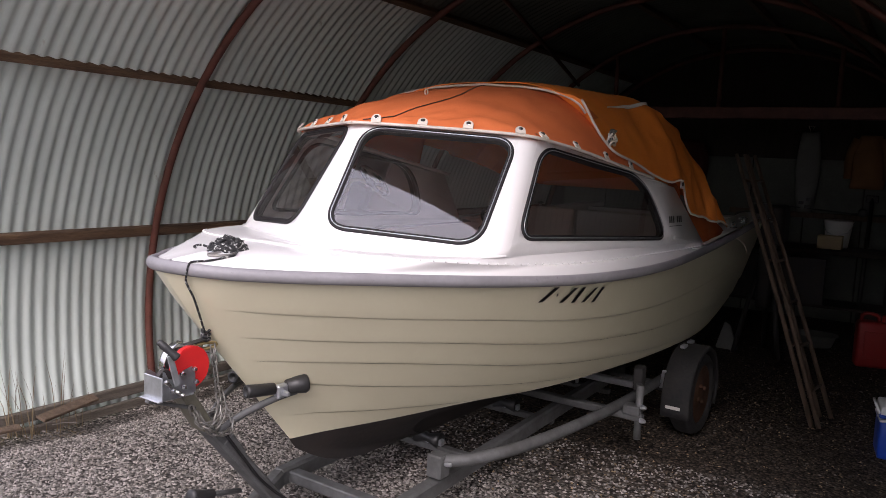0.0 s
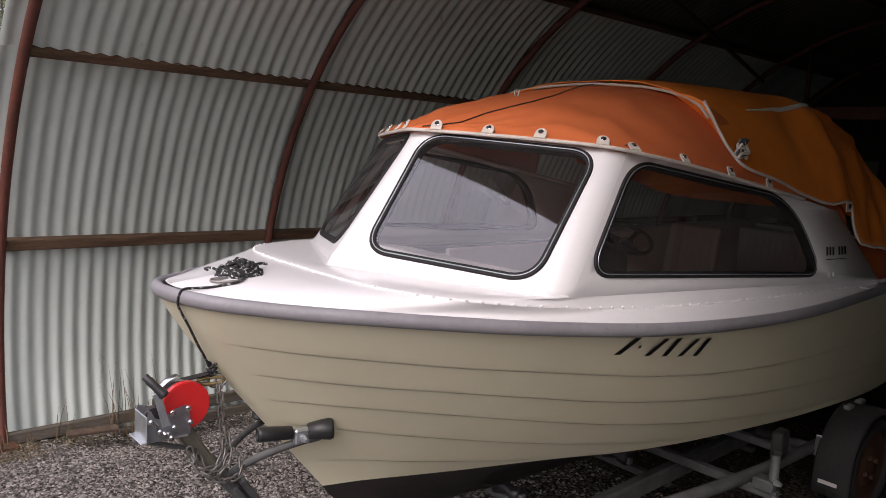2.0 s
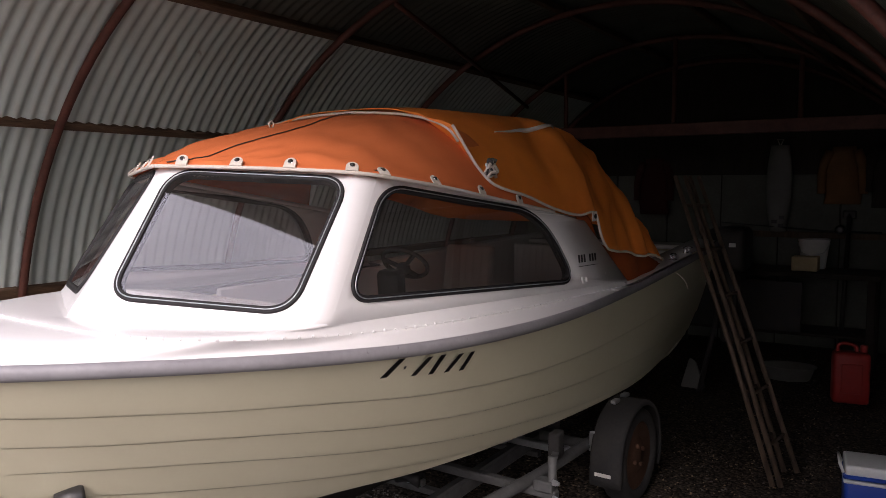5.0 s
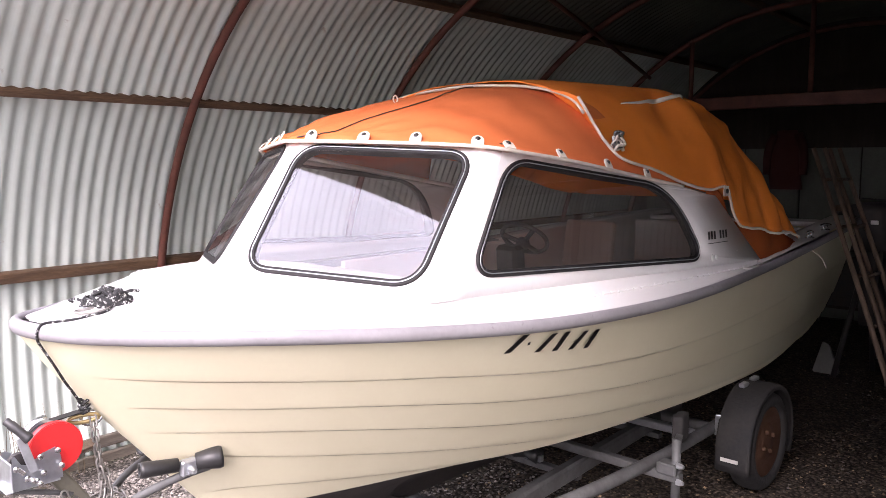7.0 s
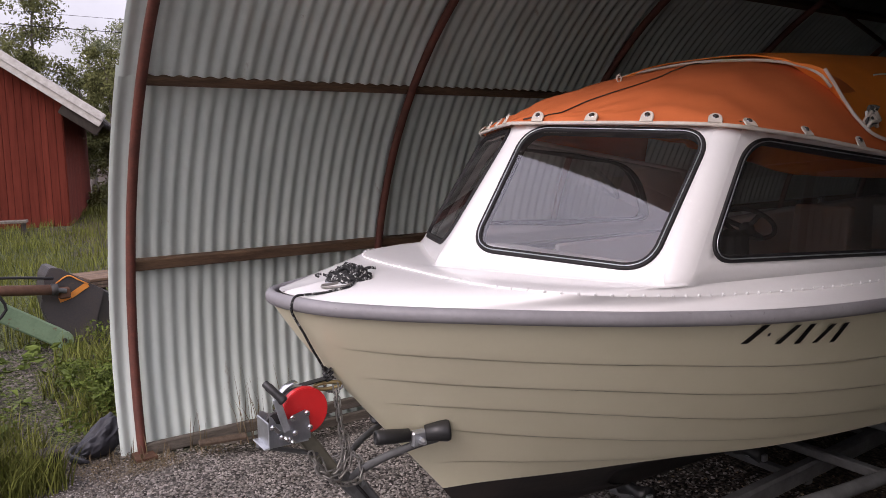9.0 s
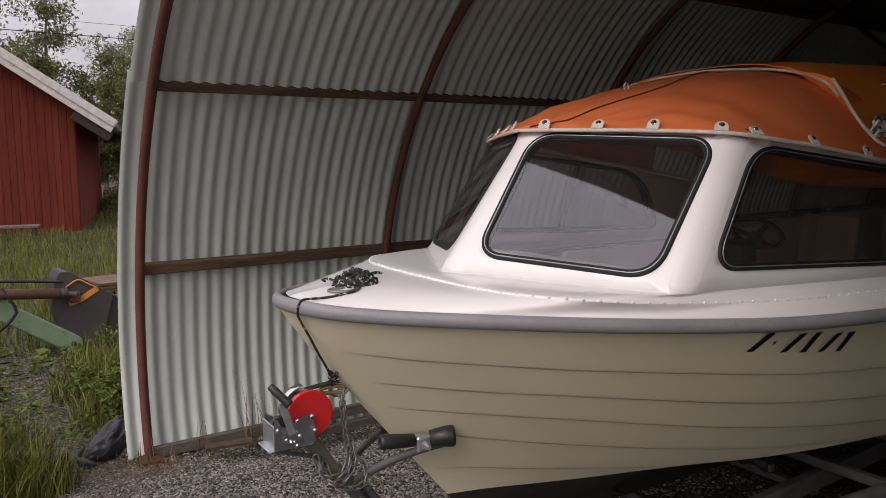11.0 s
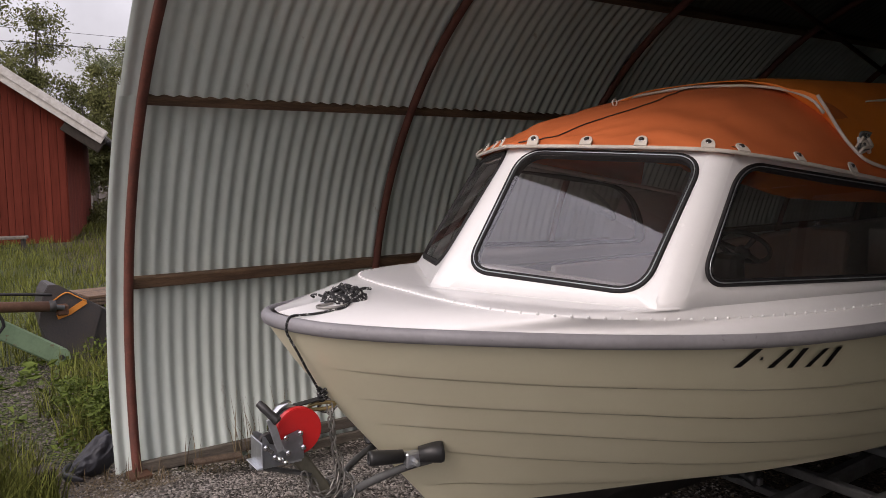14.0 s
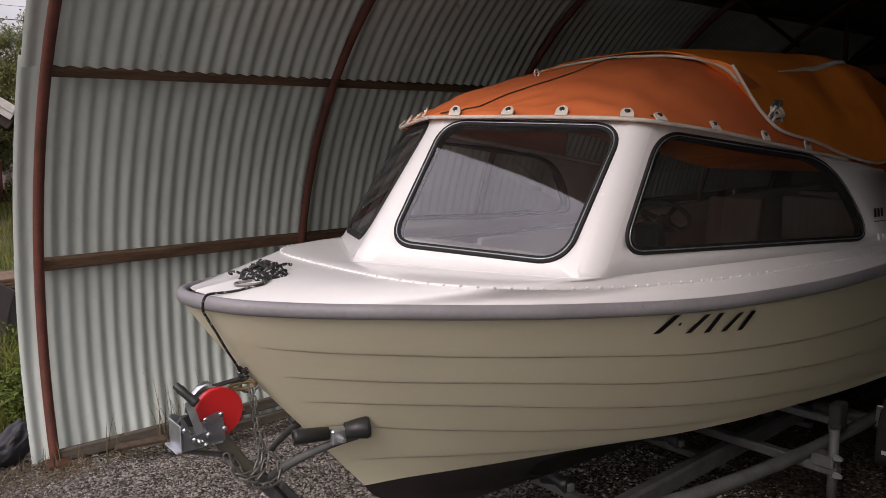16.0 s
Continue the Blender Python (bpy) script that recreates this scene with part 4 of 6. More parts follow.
def tarp_point(k, f, side=1):
    t = k / (KT - 1)
    v = 1.80 + 1.60 * t
    a = Vector((ease(v, TARP_V, TARP_U), v, ease(v, TARP_V, TARP_Z if side > 0 else STAR_Z)))
    r = Vector((0, v, ease(v, TOP_V, TOP_Z) + 0.012))
    q = section(a, r, f, 3.1 + 2.6 * min(1, max(0, (v - 1.9) / 0.8)))
    slack = min(1, max(0, (v - 2.25) / 0.5))
    drape = math.sin(math.pi * min(1, f * 1.7 + 0.12)) if f < 0.52 else 0.0
    hem = max(0.0, 1 - f * 9) * min(1, max(0, (v - 2.80) / 0.1))
    wave = 1.15 * math.sin(17 * v + 5.0 * f + 4.0 * noise.noise(Vector((v * 2.2, f * 2.5, 1)))) + 0.30 * math.sin(47 * v - 13 * f + 5 * noise.noise(Vector((v * 3, f * 4, 6))))
    sharp = math.copysign(abs(wave) ** 0.7, wave)
    q += Vector((0.9, -0.1, 0.25)) * sharp * (drape * slack * 0.0145 + hem * 0.011)
    crease = abs(noise.noise(Vector((q.x * 5, q.y * 5, q.z * 3.2)) + Vector((4, 0, 0))))
    q += Vector((0.8, 0, 0.5)) * (noise.noise(q * 8) * 0.013 + noise.noise(q * 21) * 0.0045 - crease * 0.052) * drape * (0.35 + 0.65 * slack)
    if f > 0.08 and v < 2.02:
        q.z -= 0.012 * (1 - (v - 1.80) / 0.22) ** 1.5 * min(1, (f - 0.08) * 8)
    q.x *= side
    return q


bm = bmesh.new()
for side in (1, -1):
    rows = [[bm.verts.new(tarp_point(k, (f / 32) ** 1.35, side)) for k in range(KT)] for f in range(33)]
    grid_faces(bm, rows, flip=side < 0)
bmesh.ops.remove_doubles(bm, verts=bm.verts[:], dist=0.0008)
ob = part("sheet", bm, M_ORANGE2, tarp, "", True)
sol = ob.modifiers.new("thickness", 'SOLIDIFY')
sol.thickness = 0.004
bound = [tarp_point(k, 0.0) + Vector((0.003, 0, 0)) for k in range(KT)]
part("edge_binding", tube(bound, 0.0065, 6, squash=(0.6, 1.0)), M_TRIM, tarp, "white edge binding", True)
smear = [tarp_point(k, 0.265 + 0.0012 * (k - 24)) + Vector((0.003, 0, 0.007)) for k in range(24, 61)]
part("worn_strip", tube(smear, [0.003 + 0.009 * math.sin(math.pi * (i / 36) ** 1.6) for i in range(37)], 6, squash=(0.25, 1.0)), M_PLWHITE, tarp, "pale grey taped crease", True)
# Knotted cord patch
knot = thing("cord_knot", "grey knotted cord tied through the tarpaulin edge", "knot", BOAT)
random.seed(5)
for n in range(5):
    pts = [Vector((0.672 + random.uniform(-0.004, 0.018), 1.895 + random.uniform(-0.04, 0.035), 1.668 + random.uniform(-0.035, 0.035))) for _ in range(6)]
    part("cord", tube(spline(pts, 18), 0.006, 5), M_TRIM if n % 2 else M_GALVDULL, knot, "", True)
part("cord_end", box((0.676, 1.89, 1.668), (0.008, 0.06, 0.055), pose(0, 0, 0, 20, 0, 0), 0.003), M_PLWHITE, knot)
# Cringle at the loose corner
c = tarp_point(int(0.84 / 1.60 * (KT - 1)), 0.0)
part("cringle_tab", box(c + Vector((0.006, -0.012, -0.016)), (0.004, 0.05, 0.045), bevel=0.0015), M_TRIM, tarp)
part("cringle", lathe([(0.011, 0), (0.011, 0.004), (0.006, 0.004)], 12, Matrix.Translation(c + Vector((0.009, -0.012, -0.016))) @ pose(0, 0, 0, 0, 90)), M_DARKMETAL, tarp, "", True)

# Under-cover: the lower skirt below the loose tarpaulin, its shade put into the colour
skirt = thing("cockpit_skirt", "orange canvas skirt fastened to the side deck, coloured dark for shade", "boat cover", BOAT)
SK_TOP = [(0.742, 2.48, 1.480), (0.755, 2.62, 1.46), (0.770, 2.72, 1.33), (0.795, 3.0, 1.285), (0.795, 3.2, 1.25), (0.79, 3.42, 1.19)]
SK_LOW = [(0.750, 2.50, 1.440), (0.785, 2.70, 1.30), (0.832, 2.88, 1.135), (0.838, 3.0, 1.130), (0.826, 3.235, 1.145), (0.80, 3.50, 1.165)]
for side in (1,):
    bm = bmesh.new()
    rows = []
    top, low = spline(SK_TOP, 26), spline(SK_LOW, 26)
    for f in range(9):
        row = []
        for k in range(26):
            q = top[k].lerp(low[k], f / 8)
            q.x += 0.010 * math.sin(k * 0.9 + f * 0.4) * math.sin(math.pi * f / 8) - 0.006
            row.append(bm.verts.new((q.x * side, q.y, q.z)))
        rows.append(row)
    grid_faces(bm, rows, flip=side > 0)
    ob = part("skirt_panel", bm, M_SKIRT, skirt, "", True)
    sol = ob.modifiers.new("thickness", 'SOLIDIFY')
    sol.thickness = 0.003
part("lashing", tube(spline([(0.82, 3.46, 1.15), (0.86, 3.49, 1.13), (0.90, 3.52, 1.09), (0.915, 3.54, 1.04)], 10), 0.003, 5), M_TRIM, skirt, "frayed white lashing", True)

# Boat trailer, in the boat's own axes
trailer = thing("boat_trailer", "dull galvanised boat trailer with winch post, keel rollers and black mudguards", "trailer", BOAT)
for u in (0.30, -0.30):
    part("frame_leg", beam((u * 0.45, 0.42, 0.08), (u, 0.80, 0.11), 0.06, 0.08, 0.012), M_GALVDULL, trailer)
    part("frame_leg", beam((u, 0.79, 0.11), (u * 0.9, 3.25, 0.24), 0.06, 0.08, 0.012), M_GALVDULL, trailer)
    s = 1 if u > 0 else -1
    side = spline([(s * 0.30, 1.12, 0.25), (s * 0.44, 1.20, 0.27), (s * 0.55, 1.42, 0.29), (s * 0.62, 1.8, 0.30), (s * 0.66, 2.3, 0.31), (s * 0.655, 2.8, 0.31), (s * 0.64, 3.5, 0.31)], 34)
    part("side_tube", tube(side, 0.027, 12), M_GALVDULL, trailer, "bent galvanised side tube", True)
    part("clamp_plate", box((s * 0.32, 1.13, 0.235), (0.075, 0.075, 0.10), bevel=0.006), M_GALVDULL, trailer)
    part("clamp_bolt", lathe([(0.013, 0), (0.013, 0.012), (0.008, 0.03)], 6, pose(s * 0.357, 1.13, 0.25, 0, 90 * s)), M_GALV, trailer)
    # bilge support on its upright
    part("support_post", tube([(s * 0.775, 2.24, 0.16), (s * 0.775, 2.24, 0.44)], 0.02, 8), M_GALVDULL, trailer, "", True)
    part("support_clamp", box((s * 0.745, 2.24, 0.31), (0.09, 0.07, 0.05), bevel=0.006), M_GALVDULL, trailer)
    for z in (0.27, 0.34):
        part("clamp_bolt", lathe([(0.014, 0), (0.014, 0.012), (0.008, 0.03)], 6, pose(s * 0.795, 2.21, z, 0, 90 * s)), M_GALV, trailer)
    part("bilge_pad", box((s * 0.70, 2.42, 0.43), (0.05, 0.10, 0.12), pose(0, 0, 0, 0, 0, 10), 0.012, 2), M_TYRE, trailer, "black rubber bilge pad", True)
    part("roller_arm", beam((s * 0.775, 2.24, 0.40), (s * 0.70, 2.42, 0.41), 0.03, 0.012, 0.003), M_GALVDULL, trailer)
    # wheel
    W = pose(s * 0.805, 3.02, 0.241, 0, 90 * s)
    wheel = part("wheel", lathe([(0.03, -0.055), (0.17, -0.055), (0.173, 0.045), (0.16, 0.05), (0.10, 0.03), (0.085, 0.045), (0.03, 0.048)], 28, W), M_RIM, trailer, "rust-brown steel wheel", True)
    part("tyre", lathe([(0.172, -0.056), (0.19, -0.066), (0.215, -0.064), (0.233, -0.05), (0.241, -0.025), (0.241, 0.025), (0.233, 0.05), (0.215, 0.064), (0.19, 0.066), (0.172, 0.056)], 40, W, True), M_TYRE, wheel, "worn black tyre", True)
    for k in range(4):
        a = math.tau * k / 4 + 0.4
        part("wheel_nut", lathe([(0.011, 0.04), (0.011, 0.06), (0.006, 0.064)], 6, W @ pose(0.055 * math.cos(a), 0.055 * math.sin(a), 0)), M_RUST, wheel)
    # mudguard: arched plate with turned-down edges
    bm = bmesh.new()
    rows = []
    for i in range(23):
        a = radians(-28 + 236 * i / 22)
        r = 0.268
        y, z = 3.02 - r * math.cos(a), 0.255 + r * math.sin(a) * 0.98
        if a < 0:
            y, z = 3.02 - r - 0.004, 0.255 + r * a * 0.8
        row = []
        for du, dr in ((-0.082, -0.02), (-0.082, 0.0), (-0.07, 0.007), (0.07, 0.007), (0.082, 0.0), (0.082, -0.02)):
            row.append(bm.verts.new((s * (0.795 + du), y - dr * math.cos(a), z + dr * math.sin(a))))
        rows.append(row)
    grid_faces(bm, rows, flip=s < 0)
    guard = part("mudguard", bm, M_TYRE, trailer, "black plastic mudguard", True)
    sol = guard.modifiers.new("thickness", 'SOLIDIFY')
    sol.thickness = 0.006
    part("marker", box((s * 0.785, 2.742, 0.205), (0.085, 0.004, 0.018), bevel=0.001), M_GREYVINYL, guard, "pale sticker")
    part("guard_stay", beam((s * 0.68, 2.84, 0.28), (s * 0.71, 2.78, 0.40), 0.025, 0.008, 0.002), M_GALV, trailer)
    part("guard_bracket", box((s * 0.76, 2.94, 0.522), (0.03, 0.06, 0.02), bevel=0.004), M_GALV, trailer)
    part("guard_bracket", box((s * 0.76, 3.06, 0.528), (0.03, 0.06, 0.02), bevel=0.004), M_GALV, trailer)
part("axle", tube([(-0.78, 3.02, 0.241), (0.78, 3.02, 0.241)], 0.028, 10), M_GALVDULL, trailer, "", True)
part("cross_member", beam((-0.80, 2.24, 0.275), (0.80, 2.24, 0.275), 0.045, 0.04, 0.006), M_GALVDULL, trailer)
part("cross_member", beam((-0.62, 2.72, 0.30), (0.62, 2.72, 0.30), 0.04, 0.04, 0.006), M_GALV, trailer)
part("cross_member", beam((-0.34, 0.86, 0.11), (0.34, 0.86, 0.11), 0.06, 0.05, 0.006), M_GALVDULL, trailer)
for v in (1.5, 2.24, 3.0):
    part("keel_roller", lathe([(0.012, -0.07), (0.04, -0.068), (0.022, 0), (0.04, 0.068), (0.012, 0.07)], 14, pose(0, v, 0.175, 0, 90)), M_BLACKPL, trailer, "", True)
    part("roller_bracket", box((0, v, 0.16), (0.17, 0.03, 0.05), bevel=0.003), M_GALV, trailer)
    part("roller_bar", beam((-0.3, v, 0.14), (0.3, v, 0.14), 0.04, 0.03, 0.003), M_GALVDULL, trailer)
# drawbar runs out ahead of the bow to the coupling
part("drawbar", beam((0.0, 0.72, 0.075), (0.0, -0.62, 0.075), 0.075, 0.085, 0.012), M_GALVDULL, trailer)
part("coupling", lathe([(0.02, -0.1), (0.04, -0.09), (0.045, 0.03), (0.035, 0.09), (0.01, 0.10)], 16, pose(0.0, -0.70, 0.085, 90)), M_BLACKPL, trailer, "black hitch coupling", True)
part("brake_lever", tube(spline([(0.03, -0.36, 0.115), (0.03, -0.52, 0.19), (0.03, -0.62, 0.25), (0.03, -0.66, 0.27)], 10), 0.012, 8), M_GALVDULL, trailer, "", True)
part("brake_grip", lathe([(0.013, 0), (0.019, 0.006), (0.017, 0.05), (0.020, 0.09), (0.030, 0.10), (0.030, 0.112), (0.016, 0.116)], 14, look((0.03, -0.63, 0.256), (0.03, -0.75, 0.306)) @ pose(0, 0, 0, 180)), M_BLACKPL, trailer, "black lever grip", True)
# side lever with a rubber grip by the post
part("lever", tube([(0.03, 0.30, 0.31), (0.05, 0.18, 0.345), (0.055, 0.14, 0.355)], 0.010, 8), M_GALVDULL, trailer, "", True)
part("lever_grip", lathe([(0.012, 0), (0.019, 0.01), (0.017, 0.05), (0.022, 0.10), (0.022, 0.115), (0.012, 0.118)], 12, look((0.052, 0.165, 0.35), (0.03, 0.30, 0.31))), M_BLACKPL, trailer, "black lever grip", True)
# winch post: flat plate slanting up from the drawbar, with a knee
post = part("winch_post", beam((0, 0.60, 0.085), (0, 0.155, 0.60), 0.075, 0.050, 0.008), M_GALVDULL, trailer, "dull grey winch post")
part("post_plate", beam((0.0, 0.30, 0.435), (0.0, 0.235, 0.525), 0.080, 0.055, 0.006), M_GALVDULL, post)
part("post_head", beam((0, 0.16, 0.58), (0, 0.055, 0.74), 0.075, 0.045, 0.006), M_OLIVE, post, "olive-grey post head")
part("cable", tube(spline([(0.05, 0.22, 0.54), (0.055, 0.30, 0.43), (0.05, 0.38, 0.33), (0.055, 0.5, 0.22), (0.06, 0.66, 0.125)], 16), 0.006, 6), M_RUBBER, trailer, "black lighting cable", True)
part("bow_stop_arm", beam((0.03, 0.10, 0.665), (0.04, -0.09, 0.735), 0.02, 0.012, 0.003), M_GALVDULL, trailer)
# bow roller yoke: two arms reaching aft, with a pair of cone rollers each side of the stem
for s in (1, -1):
    arm = spline([(s * 0.03, 0.20, 0.55), (s * 0.05, 0.23, 0.585), (s * 0.085, 0.30, 0.625), (s * 0.115, 0.40, 0.655), (s * 0.13, 0.47, 0.665)], 14)
    part("yoke_arm", tube(arm, 0.011, 8, squash=(0.8, 1.2)), M_GALVDULL, trailer, "", True)
    back = 0.0 if s > 0 else 0.06
    c = Vector((s * 0.115, 0.408 + back, 0.675))
    part("roller_pivot", box(c, (0.03, 0.055, 0.05), bevel=0.006), M_GALV, trailer)
    part("pivot_bolt", lathe([(0.012, 0), (0.012, 0.01), (0.007, 0.026)], 6, Matrix.Translation(c + Vector((s * 0.015, 0.0, -0.005))) @ pose(0, 0, 0, 0, 90 * s)), M_GALV, trailer)
    for a, b, n in (((s * 0.115, 0.425 + back, 0.686), (s * 0.145, 0.505 + back, 0.690), 0), ((s * 0.112, 0.385 + back, 0.688), (s * 0.085, 0.270 + back * 1.4, 0.695), 1)):
        m = look(a, b) @ pose(0, 0, 0, 180)
        h = (Vector(b) - Vector(a)).length
        prof = [(0.012, 0.005), (0.025 if not n else 0.021, 0.008), (0.036 if not n else 0.024, h - 0.010), (0.033 if not n else 0.022, h), (0.014, h), (0.012, h - 0.012)]
        part("cone_roller", lathe(prof, 20, m), M_BLACKPL, trailer, "black rubber cone roller", True)

# Winch
winch = part("winch", box((0.055, -0.012, 0.728), (0.10, 0.14, 0.008), bevel=0.002), M_GALV, trailer, "galvanised hand winch with a red drum guard")
for u in (0.005, 0.105):
    bm = bmesh.new()
    prof = [(-0.080, 0.730), (0.065, 0.733), (0.085, 0.745), (0.075, 0.80), (0.05, 0.785), (-0.03, 0.80), (-0.065, 0.825), (-0.080, 0.825)]
    if u > 0.05:
        prof = [(-0.080, 0.725), (0.065, 0.733), (0.062, 0.80), (0.055, 0.832), (0.045, 0.836), (0.0, 0.824), (-0.018, 0.808), (-0.036, 0.800), (-0.055, 0.806), (-0.070, 0.834), (-0.080, 0.837)]
    f = bm.faces.new([bm.verts.new((u, v, z)) for v, z in prof])
    bmesh.ops.solidify(bm, geom=[f], thickness=0.004)
    part("side_cheek", bm, M_GALV, winch, "bright galvanised cheek plate")
part("base_flange", box((0.055, -0.083, 0.772), (0.11, 0.006, 0.085), bevel=0.002), M_GALV, winch)
part("foot_flange", box((0.055, -0.092, 0.728), (0.115, 0.022, 0.006), bevel=0.002), M_GALV, winch)
part("ratchet_gear", lathe([(0.01, -0.012), (0.030, -0.010), (0.032, 0.0), (0.030, 0.010), (0.01, 0.012)], 18, pose(0.075, -0.052, 0.805, 0, 90)), M_DARKMETAL, winch, "greasy dark pinion gear")
part("pawl", beam((0.112, -0.070, 0.800), (0.112, -0.046, 0.775), 0.006, 0.014, 0.002), M_CHROME, winch)
bm = bmesh.new()
R, V0, Z0 = 0.082, 0.055, 0.825
prof = [(V0 + R * math.cos(radians(a)), Z0 + R * math.sin(radians(a))) for a in range(-104, 205, 6)] + [(V0 - 0.055, Z0 - 0.045), (V0 - 0.02, Z0 - 0.05)]
f = bm.faces.new([bm.verts.new((0.092, v, z)) for v, z in prof])
ext = bmesh.ops.extrude_face_region(bm, geom=[f])["geom"]
bmesh.ops.translate(bm, vec=(-0.028, 0, 0), verts=[g for g in ext if isinstance(g, bmesh.types.BMVert)])
bmesh.ops.recalc_face_normals(bm, faces=bm.faces[:])
bmesh.ops.bevel(bm, geom=[e for e in bm.edges if abs(e.verts[0].co.x - e.verts[1].co.x) < 1e-5], offset=0.003, segments=2, affect='EDGES')
part("drum_guard", bm, M_RED, winch, "red painted drum guard")
part("drum", lathe([(0.012, -0.045), (0.074, -0.043), (0.074, -0.038), (0.03, -0.036), (0.03, 0.010), (0.01, 0.012)], 24, pose(0.05, V0, Z0, 0, 90)), M_GALV, winch, "galvanised rope drum", True)
part("webbing_roll", lathe([(0.02, -0.034), (0.062, -0.032), (0.062, 0.008), (0.02, 0.010)], 24, pose(0.05, V0 - 0.005, Z0 + 0.005, 0, 90)), M_BLACKPL, winch, "rolled black strap", True)
band = [(0.03, V0 + 0.088 * math.cos(radians(a)), Z0 + 0.004 + 0.088 * math.sin(radians(a))) for a in range(95, 190, 8)]
part("cover_band", tube(band, 0.020, 6, squash=(1.0, 0.12)), M_CHROME, winch, "bright curved cover", True)
part("crank_arm", beam((0.112, -0.02, 0.775), (0.112, -0.055, 0.895), 0.006, 0.026, 0.002), M_GALV, winch)
part("crank_handle", lathe([(0.008, 0), (0.0125, 0.004), (0.0125, 0.018), (0.0148, 0.022), (0.0135, 0.05), (0.0150, 0.075), (0.0168, 0.085), (0.0165, 0.092), (0.010, 0.095), (0.007, 0.090)], 16, look((0.085, -0.085, 0.948), (0.125, -0.028, 0.880)) @ pose(0, 0, 0, 180)), M_BLACKPL, winch, "black plastic crank grip", True)
for v, z in ((-0.072, 0.798), (-0.042, 0.760), (-0.016, 0.746), (0.005, 0.765), (0.059, 0.775), (-0.002, 0.818), (0.050, 0.826)):
    part("bolt", lathe([(0.010, 0), (0.010, 0.008), (0.006, 0.010), (0.006, 0.018)], 6, pose(0.109, v, z, 0, 90)), M_CHROME, winch)
for v, z in ((-0.03, 0.755), (-0.01, 0.74)):
    part("shaft", tube([(0.0, v, z), (0.135, v, z)], 0.007, 8), M_CHROME, winch, "", True)
part("strap", beam((0.05, 0.06, 0.905), (0.02, 0.17, 0.905), 0.035, 0.004, 0.001), M_BLACKPL, winch, "black winch strap")
hook = [(0.03 + 0.008 * math.cos(a), 0.165 + 0.048 * math.cos(a), 0.880 + 0.012 * math.sin(a)) for a in [math.tau * i / 14 for i in range(14)]]
part("strap_hook", tube(hook, 0.007, 8, True), material("brass_plated_hook", (0.42, 0.33, 0.16), 0.35, 0.8, (0.3, 0.22, 0.1), 20, 80, 0.05), winch, "yellow passivated strap hook", True)

winch.matrix_basis = Matrix.Translation((0.045, 0.0, 0.768)) @ Matrix.Scale(0.86, 4) @ Matrix.Translation((-0.05, 0.0, -0.76))

# Safety chain: down from the hook and heaped round the post
chain = thing("safety_chain", "short bright galvanised safety chain hanging by the winch post", "chain", BOAT @ Matrix.Translation((0, 0, 0.022)))
link = bmesh.new()
pts = [(0.0085 * math.cos(a), 0.0, (0.0105 if math.sin(a) > 0 else -0.0105) + 0.0085 * math.sin(a)) for a in [math.tau * (i + 0.5) / 12 for i in range(12)]]
add_tube(link, pts, 0.0032, 6, True)
link_mesh = mesh_of(link, "link", M_CHAIN, True)
path = spline([(0.035, 0.165, 0.850), (0.048, 0.165, 0.79), (0.056, 0.168, 0.72), (0.064, 0.172, 0.65), (0.075, 0.155, 0.605), (0.08, 0.12, 0.59), (0.075, 0.09, 0.605), (0.07, 0.075, 0.64)], 18)
path2 = spline([(0.062, 0.18, 0.70), (0.072, 0.187, 0.65), (0.080, 0.175, 0.60), (0.088, 0.14, 0.575), (0.085, 0.11, 0.58), (0.06, 0.085, 0.61), (0.05, 0.07, 0.66)], 11)
path3 = spline([(0.045, 0.10, 0.63), (0.07, 0.125, 0.565), (0.082, 0.175, 0.545), (0.075, 0.22, 0.55), (0.05, 0.24, 0.585), (0.0, 0.235, 0.60), (-0.045, 0.20, 0.58), (-0.05, 0.16, 0.57)], 16)
for p_list in (path, path2, path3):
    for i, (a, b) in enumerate(zip(p_list, p_list[1:])):
        o = new("link", link_mesh)
        o.parent = chain
        q = (b - a).to_track_quat('Z', 'Y').to_matrix().to_4x4() @ pose(0, 0, 0, 0, 0, 90 * (i % 2) + 20)
        o.matrix_basis = Matrix.Translation((a + b) / 2) @ q

# Rope: heap on the foredeck and the line over the rail to the bow eye
rope = thing("mooring_rope", "black and white flecked rope heaped on the white foredeck", "rope", BOAT)
random.seed(11)
pts = []
for i in range(240):
    a = i * 0.83 + random.uniform(-0.25, 0.25)
    r = 0.066 * (0.15 + 0.85 * abs(math.sin(i * 0.37))) + random.uniform(-0.010, 0.009)
    w = r * math.cos(a)
    d = r * math.sin(a) * 0.80
    top = max(0.0, 1 - (r / 0.074) ** 2)
    pts.append((0.038 + w * 0.45 - d * 0.7, 0.222 + w * 0.85 + d * 0.5, 1.188 + 0.040 * top * random.uniform(0.15, 1.2) + random.uniform(0, 0.009)))
part("coil", tube(spline(pts, 1500), 0.0054, 6), M_ROPE, rope, "", True)
part("rope_end", tube(spline([(0.00, 0.27, 1.205), (-0.015, 0.315, 1.213), (-0.03, 0.345, 1.207)], 10), 0.005, 6), M_ROPE, rope, "", True)
part("rope_end", tube(spline([(0.02, 0.17, 1.200), (-0.02, 0.155, 1.208), (-0.05, 0.150, 1.200), (-0.055, 0.162, 1.194)], 12), 0.004, 6), M_ROPE, rope, "", True)
